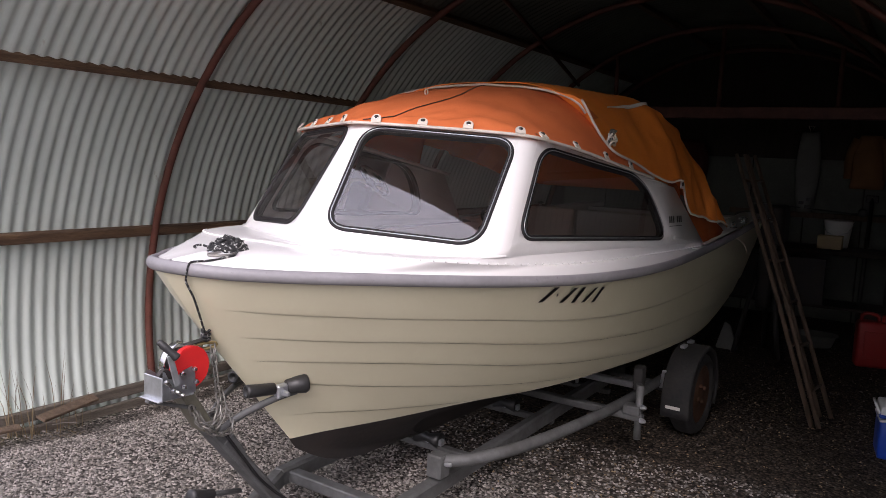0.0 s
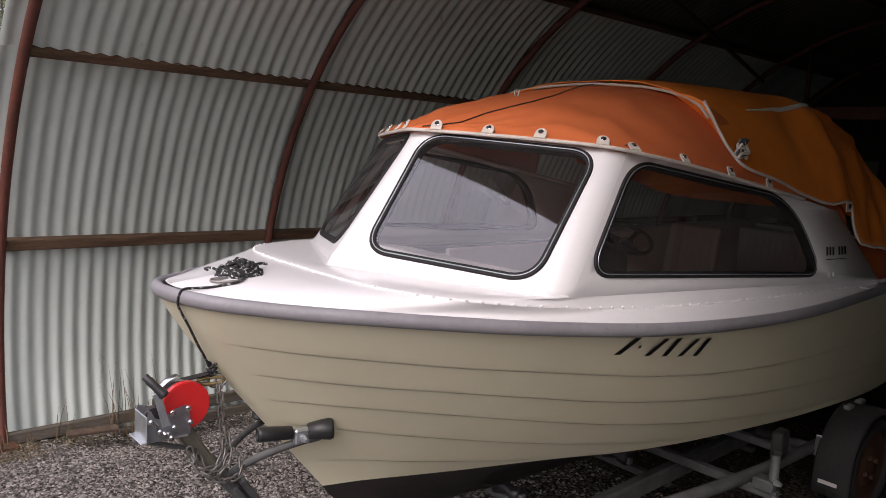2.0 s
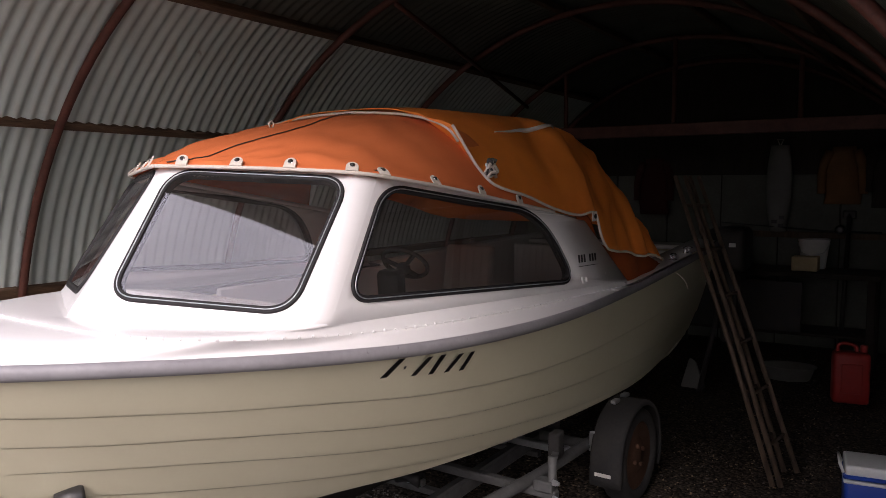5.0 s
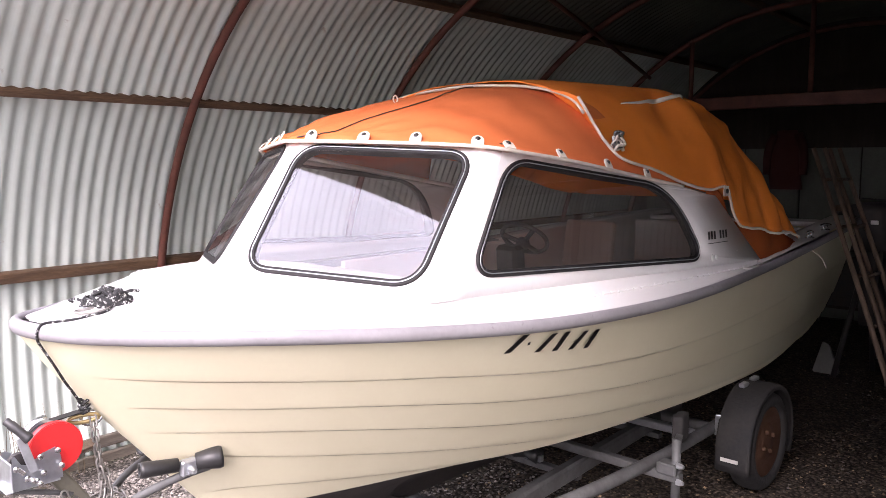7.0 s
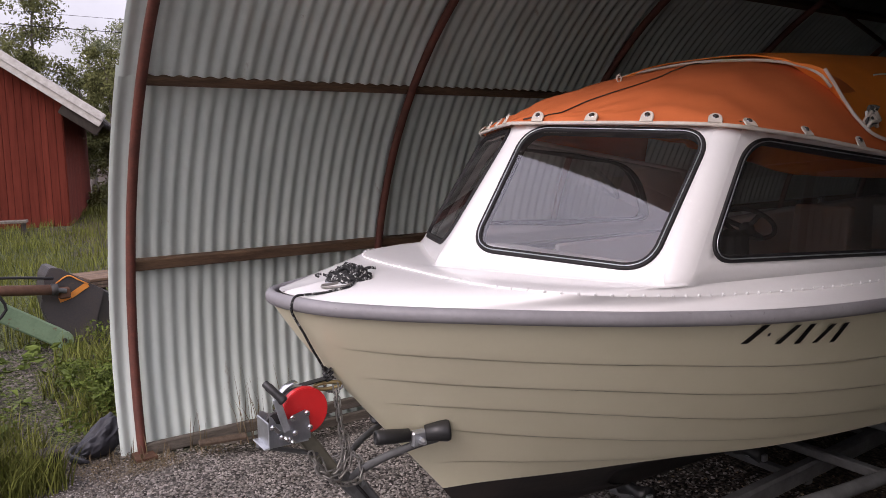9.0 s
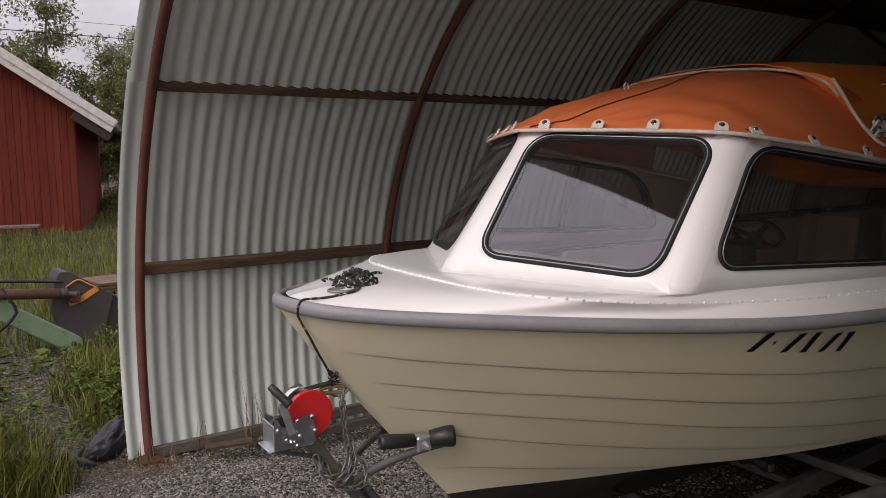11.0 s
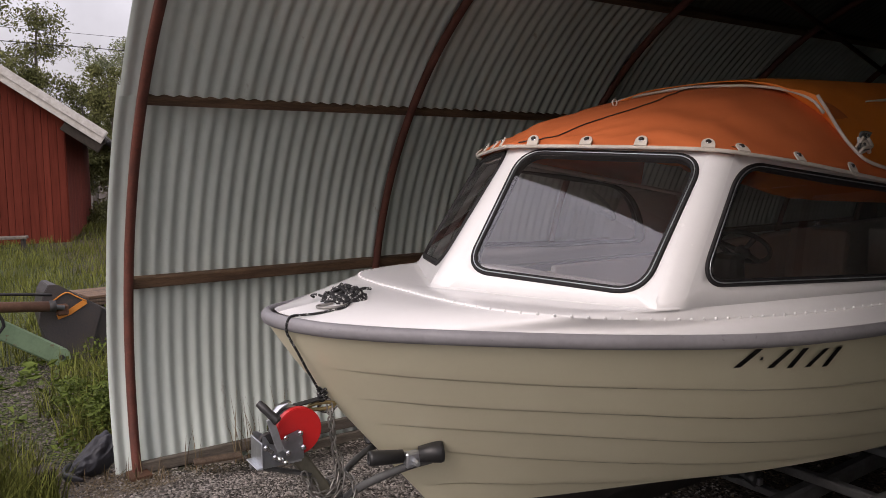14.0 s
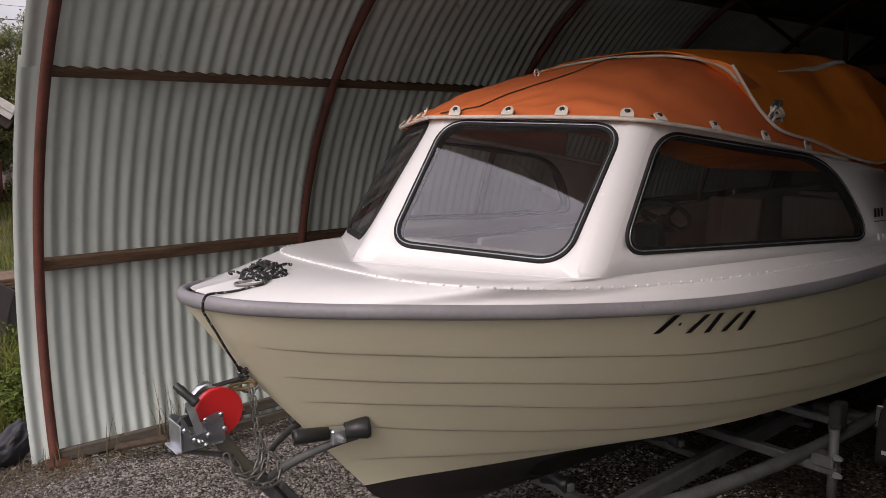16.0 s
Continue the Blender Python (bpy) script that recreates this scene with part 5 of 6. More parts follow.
bight = spline([(0.060, 0.205, 1.194), (0.062, 0.155, 1.189), (0.056, 0.128, 1.187), (0.072, 0.118, 1.185), (0.100, 0.140, 1.185), (0.112, 0.175, 1.187), (0.100, 0.205, 1.191)], 30)
part("bight", tube(bight, 0.0042, 6), M_CHAIN, rope, "grey wire loop under the rope", True)
line = spline([(0.095, 0.215, 1.196), (0.125, 0.180, 1.187), (0.122, 0.146, 1.182), (0.113, 0.0965, 1.175), (0.100, 0.054, 1.173), (0.103, 0.022, 1.172), (0.108, 0.008, 1.156), (0.101, 0.009, 1.132), (0.078, 0.026, 1.105), (0.080, 0.052, 1.055), (0.068, 0.082, 1.000), (0.046, 0.115, 0.950), (0.022, 0.150, 0.894)], 80)
part("line", tube(line, 0.0037, 6), M_ROPE, rope, "", True)
for i in range(3):
    kn = [(0.022 + 0.013 * math.cos(a), 0.148 + 0.013 * math.sin(a), 0.892 + 0.014 * i + 0.004 * math.sin(2 * a)) for a in [math.tau * k / 10 for k in range(10)]]
    part("knot", tube(kn, 0.005, 6, True), M_ROPE, rope, "", True)

# Back of the shed
def plain(name, bm, mat, label, category, group="", smooth=False):
    return tagged(part(name, bm, mat, None, "", smooth), label, category, group)


# Roof bracing and the tie frame
tie = 6.05
for y, z in ((tie, 2.10),):
    ob = part("tie_beam", beam((0.35, y, z), (4.3, y, z), 0.06, 0.11, 0.006), M_RIB)
    tagged(ob, "red-brown steel tie beam across the vault", "beam", kind="structure")
for x in (1.30, 2.33, 3.36):
    top = ARC_Z + math.sqrt((ARC_R - 0.06) ** 2 - (x - ARC_X) ** 2)
    pipe("tie_post", (x, tie, 2.10), (x, tie, top), 0.022, "red-brown steel post over the tie beam", "posts on the tie beam")
for mirror in (False, True):
    pts = []
    for k in range(7):
        x, z = arc(69.5 - 16.5 * k / 6, 0.085)
        pts.append((2 * ARC_X - x if mirror else x, (2 + 2 * k / 6) * BAY, z))
    ob = part("cross_brace", tube(pts, 0.017, 8), M_RIB, None, "", True)
    tagged(ob, "red-brown steel rod bracing the roof across two bays", "brace", "roof braces", "structure")
# Pale boards on the lower gable, each a piece of its own
gable = bpy.data.objects["wall_back"]
for k in range(8):
    w = 0.55
    x = 0.35 + k * 0.565
    top = min(1.72, ARC_Z + math.sqrt(max(0.01, (ARC_R - 0.1) ** 2 - (x + w / 2 - ARC_X) ** 2)))
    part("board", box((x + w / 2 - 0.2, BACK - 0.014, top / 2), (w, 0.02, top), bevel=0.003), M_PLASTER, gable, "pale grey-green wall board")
part("batten", beam((2.2, BACK - 0.05, 1.12), (4.6, BACK - 0.05, 1.12), 0.05, 0.06, 0.004), M_POLEWOOD, gable, "yellow-brown wooden batten")

# Ladders leaning on the boat's quarter
def ladder(foot_a, top_a, foot_b, top_b, label):
    lad = thing("ladder", label, "ladder", None, "wooden ladders beside the boat")
    fa, ta, fb, tb = (Vector(p) for p in (foot_a, top_a, foot_b, top_b))
    for lo, hi in ((fa, ta), (fb, tb)):
        mid = lo.lerp(hi, 0.45) + Vector((0.008, 0, 0))
        part("rail", tube([lo, mid, hi], [0.015, 0.014, 0.012], 8), M_POLEWOOD, lad, "", True)
    for k in range(6):
        f = 0.12 + 0.155 * k
        part("rung", tube([fa.lerp(ta, f), fb.lerp(tb, f)], 0.010, 6), M_POLEWOOD, lad, "", True)
    return lad


ladder((3.66, 3.43, 0.0), (3.01, 3.756, 1.66), (3.675, 3.70, 0.0), (3.035, 3.98, 1.66), "narrow weathered wooden ladder leaning on the boat's quarter")
ladder((3.70, 3.44, 0.0), (3.055, 3.80, 1.66), (3.74, 3.72, 0.0), (3.075, 4.03, 1.66), "second old wooden ladder stacked against the first")

M_DKRED = material("dark_red_cloth", (0.05, 0.008, 0.007), 0.9, 0, (0.05, 0.008, 0.007), 6, 80, 0.2)
M_OILSKIN = material("faded_oilskin", (0.22, 0.10, 0.035), 0.8, 0, (0.12, 0.06, 0.025), 6, 80, 0.2)
M_CANRED = material("dusty_red_plastic", (0.32, 0.014, 0.010), 0.5, 0, (0.22, 0.012, 0.01), 5, 60, 0.05)
M_SACK = material("grey_plastic_sack", (0.15, 0.15, 0.138), 0.6, 0, (0.095, 0.095, 0.085), 6, 80, 0.1)
# Red fuel can
can = thing("fuel_can", "red plastic fuel can standing on the gravel", "fuel can", pose(3.84, 5.50, 0, 0, 0, 12))
bm = box((0, 0, 0.19), (0.25, 0.16, 0.38), None, 0.035, 3)
part("body", bm, M_CANRED, can, "", True)
part("handle", tube(spline([(-0.09, 0, 0.37), (-0.085, 0, 0.425), (-0.03, 0, 0.44), (0.03, 0, 0.42), (0.04, 0, 0.37)], 14), 0.014, 8), M_CANRED, can, "", True)
part("spout_cap", lathe([(0.022, 0.37), (0.026, 0.38), (0.026, 0.43), (0.018, 0.435)], 14, pose(0.085, 0, 0)), M_CANRED, can, "", True)
for y in (-0.082, 0.082):
    part("panel_rib", box((0, y, 0.19), (0.14, 0.008, 0.22), None, 0.003), M_CANRED, can)
# Cool box
cool = thing("cool_box", "blue plastic cool box with a white lid on the gravel", "cool box", pose(4.19, 3.22, 0, 0, 0, 8))
part("body", box((0, 0, 0.115), (0.36, 0.24, 0.23), None, 0.02, 2), M_BLUE, cool, "", True)
part("lid", box((0, 0, 0.268), (0.36, 0.24, 0.06), None, 0.015, 2), M_PLWHITE, cool, "white lid", True)
part("band", box((0, 0, 0.243), (0.375, 0.255, 0.02), None, 0.006), M_BLUE, cool)
part("band", box((0, 0, 0.220), (0.372, 0.252, 0.016), None, 0.005), M_PLWHITE, cool, "white rim band")
part("handle", tube([(-0.185, -0.08, 0.25), (-0.20, -0.08, 0.29), (-0.20, 0.08, 0.29), (-0.185, 0.08, 0.25)], 0.008, 6), M_PLWHITE, cool, "white carrying handle", True)
# Workbench with dark machines
bench = thing("workbench", "dark wooden workbench crowded against the back wall", "workbench", pose(3.0, 7.05, 0))
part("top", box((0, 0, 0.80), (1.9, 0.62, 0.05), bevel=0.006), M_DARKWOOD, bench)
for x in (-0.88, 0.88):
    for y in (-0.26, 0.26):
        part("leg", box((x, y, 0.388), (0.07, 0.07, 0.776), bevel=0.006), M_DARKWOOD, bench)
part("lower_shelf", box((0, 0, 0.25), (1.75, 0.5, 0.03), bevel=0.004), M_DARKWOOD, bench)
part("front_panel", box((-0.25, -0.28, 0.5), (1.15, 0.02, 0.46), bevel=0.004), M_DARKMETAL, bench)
eng = thing("outboard_motor", "black outboard motor cowl on the workbench", "outboard motor", pose(2.55, 6.95, 0.825))
part("cowl", box((0, 0, 0.16), (0.30, 0.42, 0.32), None, 0.07, 3), M_DARKMETAL, eng, "", True)
part("badge", box((0.0, -0.213, 0.2), (0.12, 0.006, 0.03), None, 0.002), M_PLWHITE, eng)
part("tiller", tube([(0.1, -0.18, 0.12), (0.22, -0.35, 0.2)], 0.018, 8), M_BLACKPL, eng, "", True)
plain("cardboard_box", box((3.32, 6.95, 0.89), (0.22, 0.18, 0.13), None, 0.004), material("cardboard", (0.50, 0.40, 0.24), 0.9, 0, (0.38, 0.29, 0.16), 6, 60, 0.1), "small tan cardboard box on the workbench", "box")
bucket = thing("plastic_bucket", "white plastic bucket on the workbench", "bucket", pose(3.36, 7.16, 0.827))
part("body", lathe([(0.10, 0), (0.105, 0.01), (0.135, 0.26), (0.142, 0.265), (0.142, 0.28), (0.128, 0.28), (0.10, 0.015)], 24), M_PLWHITE, bucket, "", True)
part("bail", tube([(-0.14, 0, 0.24), (-0.10, -0.10, 0.16), (0, -0.145, 0.12), (0.10, -0.10, 0.16), (0.14, 0, 0.24)], 0.003, 6), M_GALV, bucket, "", True)
# Hung things on the wall
hung = thing("hanging_sack", "long pale plastic sack hung from a nail on the back wall", "sack", pose(2.98, BACK - 0.10, 1.15))
bm = bmesh.new()
rows = []
for j in range(13):
    t = j / 12
    rows.append([bm.verts.new((0.13 * math.cos(a) * (0.55 + 0.4 * math.sin(math.pi * t * 0.9)), 0.035 * math.sin(a) + 0.012 * math.sin(5 * t + a), 0.86 * t)) for a in [math.tau * i / 14 for i in range(14)]])
grid_faces(bm, rows, wrap=True)
bm.faces.new(rows[0][::-1])
bm.faces.new(rows[-1])
part("sack_body", bm, M_SACK, hung, "", True)
part("hanging_loop", tube([(0, 0, 0.85), (0.03, 0, 0.92), (-0.03, 0, 0.92), (0, 0, 0.85)], 0.004, 5), M_TRIM, hung)
for x, zz in ((-0.03, 0.10), (0.03, 0.06), (0.04, 0.14)):
    part("print_patch", box((x, -0.046, zz), (0.05, 0.006, 0.035), None, 0.001), M_INK, hung)
for n, (x, top, lenn, mat, lab) in enumerate(((3.55, 1.98, 0.55, M_OILSKIN, "faded orange oilskin jacket hung on the wall"), (3.95, 2.0, 0.6, M_DARKWOOD, "brown work coat hung on the wall"), (1.72, 1.90, 0.6, M_DKRED, "dark red overall hung in the shade"))):
    coat = thing("work_coat", lab, "coat", pose(x, BACK - 0.12, top - lenn), "coats on the wall")
    bm = bmesh.new()
    rows = []
    for j in range(11):
        t = j / 10
        rows.append([bm.verts.new(((0.16 - 0.06 * t ** 3) * math.cos(a) + 0.012 * math.sin(7 * t + n), (0.05 + 0.012 * math.sin(4 * a + n)) * math.sin(a), lenn * t)) for a in [math.tau * i / 18 for i in range(18)]])
    grid_faces(bm, rows, wrap=True)
    bm.faces.new(rows[0][::-1])
    bm.faces.new(rows[-1])
    part("body", bm, mat, coat, "", True)
    for s in (1, -1):
        part("sleeve", tube(spline([(s * 0.11, 0, lenn - 0.04), (s * 0.17, -0.01, lenn - 0.2), (s * 0.18, -0.02, lenn - 0.45)], 8), [0.05] * 3 + [0.045] * 3 + [0.04] * 2, 8), mat, coat, "", True)
tool = thing("boat_hook", "dark long-handled tool standing against the back wall", "tool", pose(3.62, 7.4, 0))
part("shaft", tube([(0, -0.35, 0.0), (0, 0.1, 1.35)], 0.022, 8), M_DARKMETAL, tool, "", True)
part("head", box((0, 0.1, 1.33), (0.12, 0.05, 0.08), None, 0.01), M_DARKMETAL, tool)
rod = thing("fishing_rod", "dark fishing rod with a reel lying along the wall batten", "fishing rod", pose(0, 0, 0))
part("blank", tube([(2.45, 7.46, 1.23), (3.45, 7.47, 1.165), (3.9, 7.48, 1.16)], [0.006, 0.01, 0.014], 6), M_BLACKPL, rod, "", True)
part("reel", lathe([(0.02, -0.03), (0.045, -0.025), (0.045, 0.025), (0.02, 0.03)], 14, pose(3.55, 7.43, 1.185, 90)), M_BLACKPL, rod, "", True)
tray = thing("wash_tub", "shallow white plastic tub on the gravel floor", "tub", pose(3.34, 6.02, 0, 0, 0, 10))
part("body", lathe([(0.16, 0.0), (0.17, 0.012), (0.20, 0.10), (0.212, 0.105), (0.212, 0.115), (0.19, 0.112), (0.16, 0.016)], 28, Matrix.Diagonal((1.0, 0.7, 1, 1))), M_SACK, tray, "", True)
part("grip_rim", tube([(0.212 * math.cos(a), 0.15 * math.sin(a), 0.112) for a in [math.tau * i / 28 for i in range(28)]], 0.007, 6, True), M_SACK, tray, "", True)
scrap_bm = bmesh.new()
sc_lo = [scrap_bm.verts.new(p) for p in ((-0.09, -0.04, 0), (0.10, -0.05, 0), (0.09, 0.06, 0), (-0.07, 0.06, 0))]
sc_hi = [scrap_bm.verts.new(p) for p in ((-0.03, -0.01, 0.24), (0.02, -0.015, 0.22), (0.02, 0.01, 0.21), (-0.03, 0.01, 0.23))]
grid_faces(scrap_bm, [sc_lo, sc_hi], wrap=True)
scrap_bm.faces.new(sc_hi)
scrap_bm.faces.new(sc_lo[::-1])
bmesh.ops.bevel(scrap_bm, geom=scrap_bm.edges[:], offset=0.008, segments=2, affect='EDGES')
scrap_bm.transform(pose(2.74, 5.32, 0))
plain("plastic_wedge", scrap_bm, M_SACK, "pale grey plastic wedge standing on the gravel floor", "wedge")
stand = thing("outboard_stand", "dark outboard motor on a stand behind the boat", "outboard motor", pose(3.0, 5.35, 0))
part("stand_leg", tube([(-0.18, -0.15, 0), (-0.05, 0, 0.8)], 0.02, 8), M_DARKMETAL, stand, "", True)
part("stand_leg", tube([(0.18, -0.15, 0), (0.05, 0, 0.8)], 0.02, 8), M_DARKMETAL, stand, "", True)
part("stand_leg", tube([(0, 0.25, 0), (0, 0, 0.8)], 0.02, 8), M_DARKMETAL, stand, "", True)
part("cowl", box((0, -0.02, 1.12), (0.28, 0.36, 0.34), None, 0.07, 3), M_DARKMETAL, stand, "", True)
part("mid_section", box((0, 0.02, 0.7), (0.12, 0.16, 0.62), None, 0.03, 2), M_DARKMETAL, stand, "", True)
part("decal", box((0.05, -0.203, 1.16), (0.05, 0.006, 0.03), None, 0.002), M_PLWHITE, stand)

# Outside: weeds, turf, farm implement, barn, trees
def scatter_blades(name, spots, mat, label, category, height, width, lean, seed):
    """Tapered blades, each a bent strip of two faces."""
    rng = np.random.default_rng(seed)
    verts, faces = [], []
    for x, y, k in spots:
        h = height * k * rng.uniform(0.5, 1.25)
        a, b = rng.uniform(0, math.tau), rng.uniform(0, math.tau)
        dx, dy = math.cos(a) * width * (0.6 + 0.8 * rng.random()), math.sin(a) * width
        lx, ly = math.cos(b) * lean * h * rng.random(), math.sin(b) * lean * h * rng.random()
        z = ground_height(x, y) - 0.01
        n = len(verts)
        verts += [(x - dx, y - dy, z), (x + dx, y + dy, z), (x + dx * 0.7 + lx * 0.4, y + dy * 0.7 + ly * 0.4, z + h * 0.6), (x - dx * 0.7 + lx * 0.4, y - dy * 0.7 + ly * 0.4, z + h * 0.6), (x + lx, y + ly, z + h)]
        faces += [(n, n + 1, n + 2, n + 3), (n + 3, n + 2, n + 4)]
    me = bpy.data.meshes.new(name)
    me.from_pydata(verts, [], faces)
    me.materials.append(mat)
    return tagged(new(name, me), label, category, kind="stuff")


rng = np.random.default_rng(4)
spots = []
while len(spots) < 38000:
    x, y = -2.3 - 22 * rng.random() ** 1.5, rng.uniform(-2.6, 7.5)
    keep = 0.55 + 0.9 * noise.noise(Vector((x * 0.7, y * 0.7, 3)))
    if rng.random() < keep and x < -2.9 + 0.7 * noise.noise(Vector((0, y * 1.3, 7))):
        spots.append((x, y, 0.7 + 0.5 * noise.noise(Vector((x, y, 9)))))
scatter_blades("grass", spots, M_GRASS, "rough uncut green grass beyond the shed", "grass", 0.26, 0.006, 0.7, 1)
spots = []
for cx, cy, n, r in ((0.02, -0.78, 900, 0.26), (0.10, -0.52, 150, 0.13), (-0.12, -0.54, 110, 0.14), (-0.3, -0.95, 600, 0.3), (-0.55, -0.7, 260, 0.3), (-0.85, 0.02, 420, 0.3), (-1.5, 0.15, 500, 0.45), (-2.2, 0.3, 420, 0.4)):
    for _ in range(n):
        a, q = rng.uniform(0, math.tau), r * math.sqrt(rng.random())
        spots.append((cx + q * math.cos(a), cy + q * math.sin(a), 1.15 - q / r * 0.5))
scatter_blades("grass_tuft", spots, M_GRASS, "tuft of long green grass at the edge of the gravel", "grass", 0.27, 0.004, 0.9, 2)
spots = []
for cx, cy, n, r, k in ((-0.02, 0.62, 9, 0.10, 1.0), (0.02, 0.72, 11, 0.12, 1.0), (0.0, 0.95, 5, 0.1, 0.6), (0.0, 0.30, 6, 0.12, 0.55), (0.03, 0.05, 18, 0.13, 0.3), (-0.05, -0.2, 12, 0.16, 0.28)):
    for _ in range(n):
        a, q = rng.uniform(0, math.tau), r * math.sqrt(rng.random())
        spots.append((max(-0.02, cx + q * math.cos(a)) if cy > 0.1 else cx + q * math.cos(a), cy + q * math.sin(a), k))
scatter_blades("dry_grass", spots, M_DRYGRASS, "thin dry grass stalks along the wall foot", "grass", 0.42, 0.0028, 0.45, 3)

spots = []
for cx, cy, n, r in ((0.02, -0.16, 420, 0.20), (0.10, 0.02, 300, 0.12), (-0.10, -0.36, 200, 0.18), (0.05, 0.35, 120, 0.10), (0.08, 0.75, 90, 0.14)):
    for _ in range(n):
        a, q = rng.uniform(0, math.tau), r * math.sqrt(rng.random())
        spots.append((cx + q * math.cos(a), cy + q * math.sin(a), 1.0))
scatter_blades("straw", spots, M_DRYGRASS, "brown dead straw lying flat on the gravel at the shed corner", "straw", 0.035, 0.0022, 5.5, 5)


def leaf_cloud(name, centres, per, size, mat, label, category, seed, flat=0.0, kind="stuff", parent=None):
    """Small folded leaves scattered through clumps (x, y, z, radius)."""
    rng = np.random.default_rng(seed)
    verts, faces = [], []
    for x, y, z, r in centres:
        for _ in range(per):
            d = rng.normal(size=3)
            d *= r * rng.random() ** 0.45 / np.linalg.norm(d)
            c = np.array((x, y, z)) + d * (1, 1, 0.8)
            u = rng.normal(size=3)
            u[2] *= 1 - flat
            u /= np.linalg.norm(u)
            w = np.cross(u, rng.normal(size=3))
            w /= np.linalg.norm(w)
            s = size * rng.uniform(0.55, 1.35)
            n = len(verts)
            fold = np.cross(u, w) * s * 0.22
            verts += [tuple(c - u * s), tuple(c + w * s * 0.45 + fold), tuple(c + u * s), tuple(c - w * s * 0.45 + fold)]
            faces += [(n, n + 1, n + 2), (n, n + 2, n + 3)]
    me = bpy.data.meshes.new(name)
    me.from_pydata(verts, [], faces)
    me.materials.append(mat)
    ob = new(name, me)
    if parent:
        ob.parent = parent
        return ob
    return tagged(ob, label, category, kind=kind)


random.seed(21)
clumps = []
for _ in range(62):
    x, y = random.uniform(-2.6, -0.45), random.uniform(-0.9, 0.75)
    if noise.noise(Vector((x * 1.6, y * 1.6, 2))) > -0.02:
        clumps.append((x, y, 0.07 + 0.10 * random.random(), 0.13))
clumps += [(-0.75 + random.uniform(-0.25, 0.2), 0.12 + random.uniform(-0.16, 0.2), 0.10 + 0.2 * random.random(), 0.13) for _ in range(22)]
leaf_cloud("weeds", clumps, 80, 0.021, M_WEED, "low green weeds and clover spreading over the gravel", "weeds", 6, 0.4)
wide = [(random.uniform(-3.2, -0.6), random.uniform(-1.1, 0.3), 0.05, 0.12) for _ in range(26)]
leaf_cloud("broad_weeds", wide, 12, 0.05, M_WEED, "broad-leaved coltsfoot plants on the gravel", "weeds", 8, 0.8)


def tree(x, y, height, spread, seed, leaf, mat, label, per, size, low=0.25):
    rnd = random.Random(seed)
    t = thing("tree", label, "tree", pose(x, y, -0.02), "trees behind the barn")
    trunk = [(0, 0, 0), (rnd.uniform(-0.1, 0.1), 0.05, height * 0.35), (rnd.uniform(-0.25, 0.25), rnd.uniform(-0.2, 0.2), height * 0.7), (rnd.uniform(-0.3, 0.3), 0, height * 0.97)]
    line = spline(trunk, 14)
    part("trunk", tube(line, [height * 0.018 * (1 - 0.93 * i / 13) + 0.01 for i in range(14)], 9), M_BARK, t, "", True)
    clumps = []
    for k in range(26):
        f = low + (0.96 - low) * rnd.random()
        base = line[min(13, int(f * 13))]
        a = rnd.uniform(0, math.tau)
        reach = spread * (1.1 - f) ** 0.6 * rnd.uniform(0.45, 1.0)
        tip = base + Vector((math.cos(a) * reach, math.sin(a) * reach, reach * rnd.uniform(0.15, 0.6)))
        mid = base.lerp(tip, 0.5) + Vector((0, 0, reach * 0.1))
        part("limb", tube([base, mid, tip], [height * 0.006 * (1.15 - f), height * 0.004 * (1.15 - f), 0.006], 5), M_BARK, t, "", True)
        for q in (0.45, 0.75, 1.0):
            c = base.lerp(tip, q)
            clumps.append((c.x + rnd.uniform(-0.3, 0.3), c.y + rnd.uniform(-0.3, 0.3), c.z + rnd.uniform(-0.2, 0.3), spread * rnd.uniform(0.14, 0.27)))
    leaf_cloud("crown", clumps, per, size, leaf, "", "", seed, 0.0, "", t)
    return t


tree(-23.5, 1.5, 8.2, 2.6, 31, M_LEAF, M_BARK, "tall broad-leaved tree with dense green crown behind the barn", 115, 0.062)
tree(-26, 3.6, 7.4, 2.2, 32, M_LEAF, M_BARK, "green birch behind the barn roof", 105, 0.062)
tree(-31, 6.2, 6.9, 2.1, 33, M_LEAF2, M_BARK, "pale airy birch with light leaves", 80, 0.062)
tree(-34, 8.4, 7.8, 2.2, 34, M_LEAF2, M_BARK, "pale thin-leaved birch farther off", 80, 0.062)
tree(-27, 5.0, 4.6, 1.9, 35, M_LEAF, M_BARK, "bushy green sallow beside the barn", 170, 0.06, 0.05)
tree(-24, -2.5, 8.8, 2.8, 36, M_LEAF, M_BARK, "large green tree beyond the barn", 110, 0.065)
tree(-20.5, 4.55, 4.6, 1.5, 38, M_LEAF, M_BARK, "dense green sallow bush between barn and shed", 200, 0.05, 0.02)
tree(-24, 7.2, 3.6, 1.6, 37, M_LEAF, M_BARK, "dark green thicket by the barn wall", 130, 0.07, 0.05)

# Far woods along the horizon
random.seed(8)
far = []
for k in range(170):
    a = radians(60 + 220 * k / 170)
    d = random.uniform(60, 85)
    far.append((math.cos(a) * d, math.sin(a) * d, random.uniform(1.0, 5.0), random.uniform(1.6, 2.8)))
leaf_cloud("far_woods", far, 70, 0.55, M_LEAF, "line of distant green woods", "woods", 9)

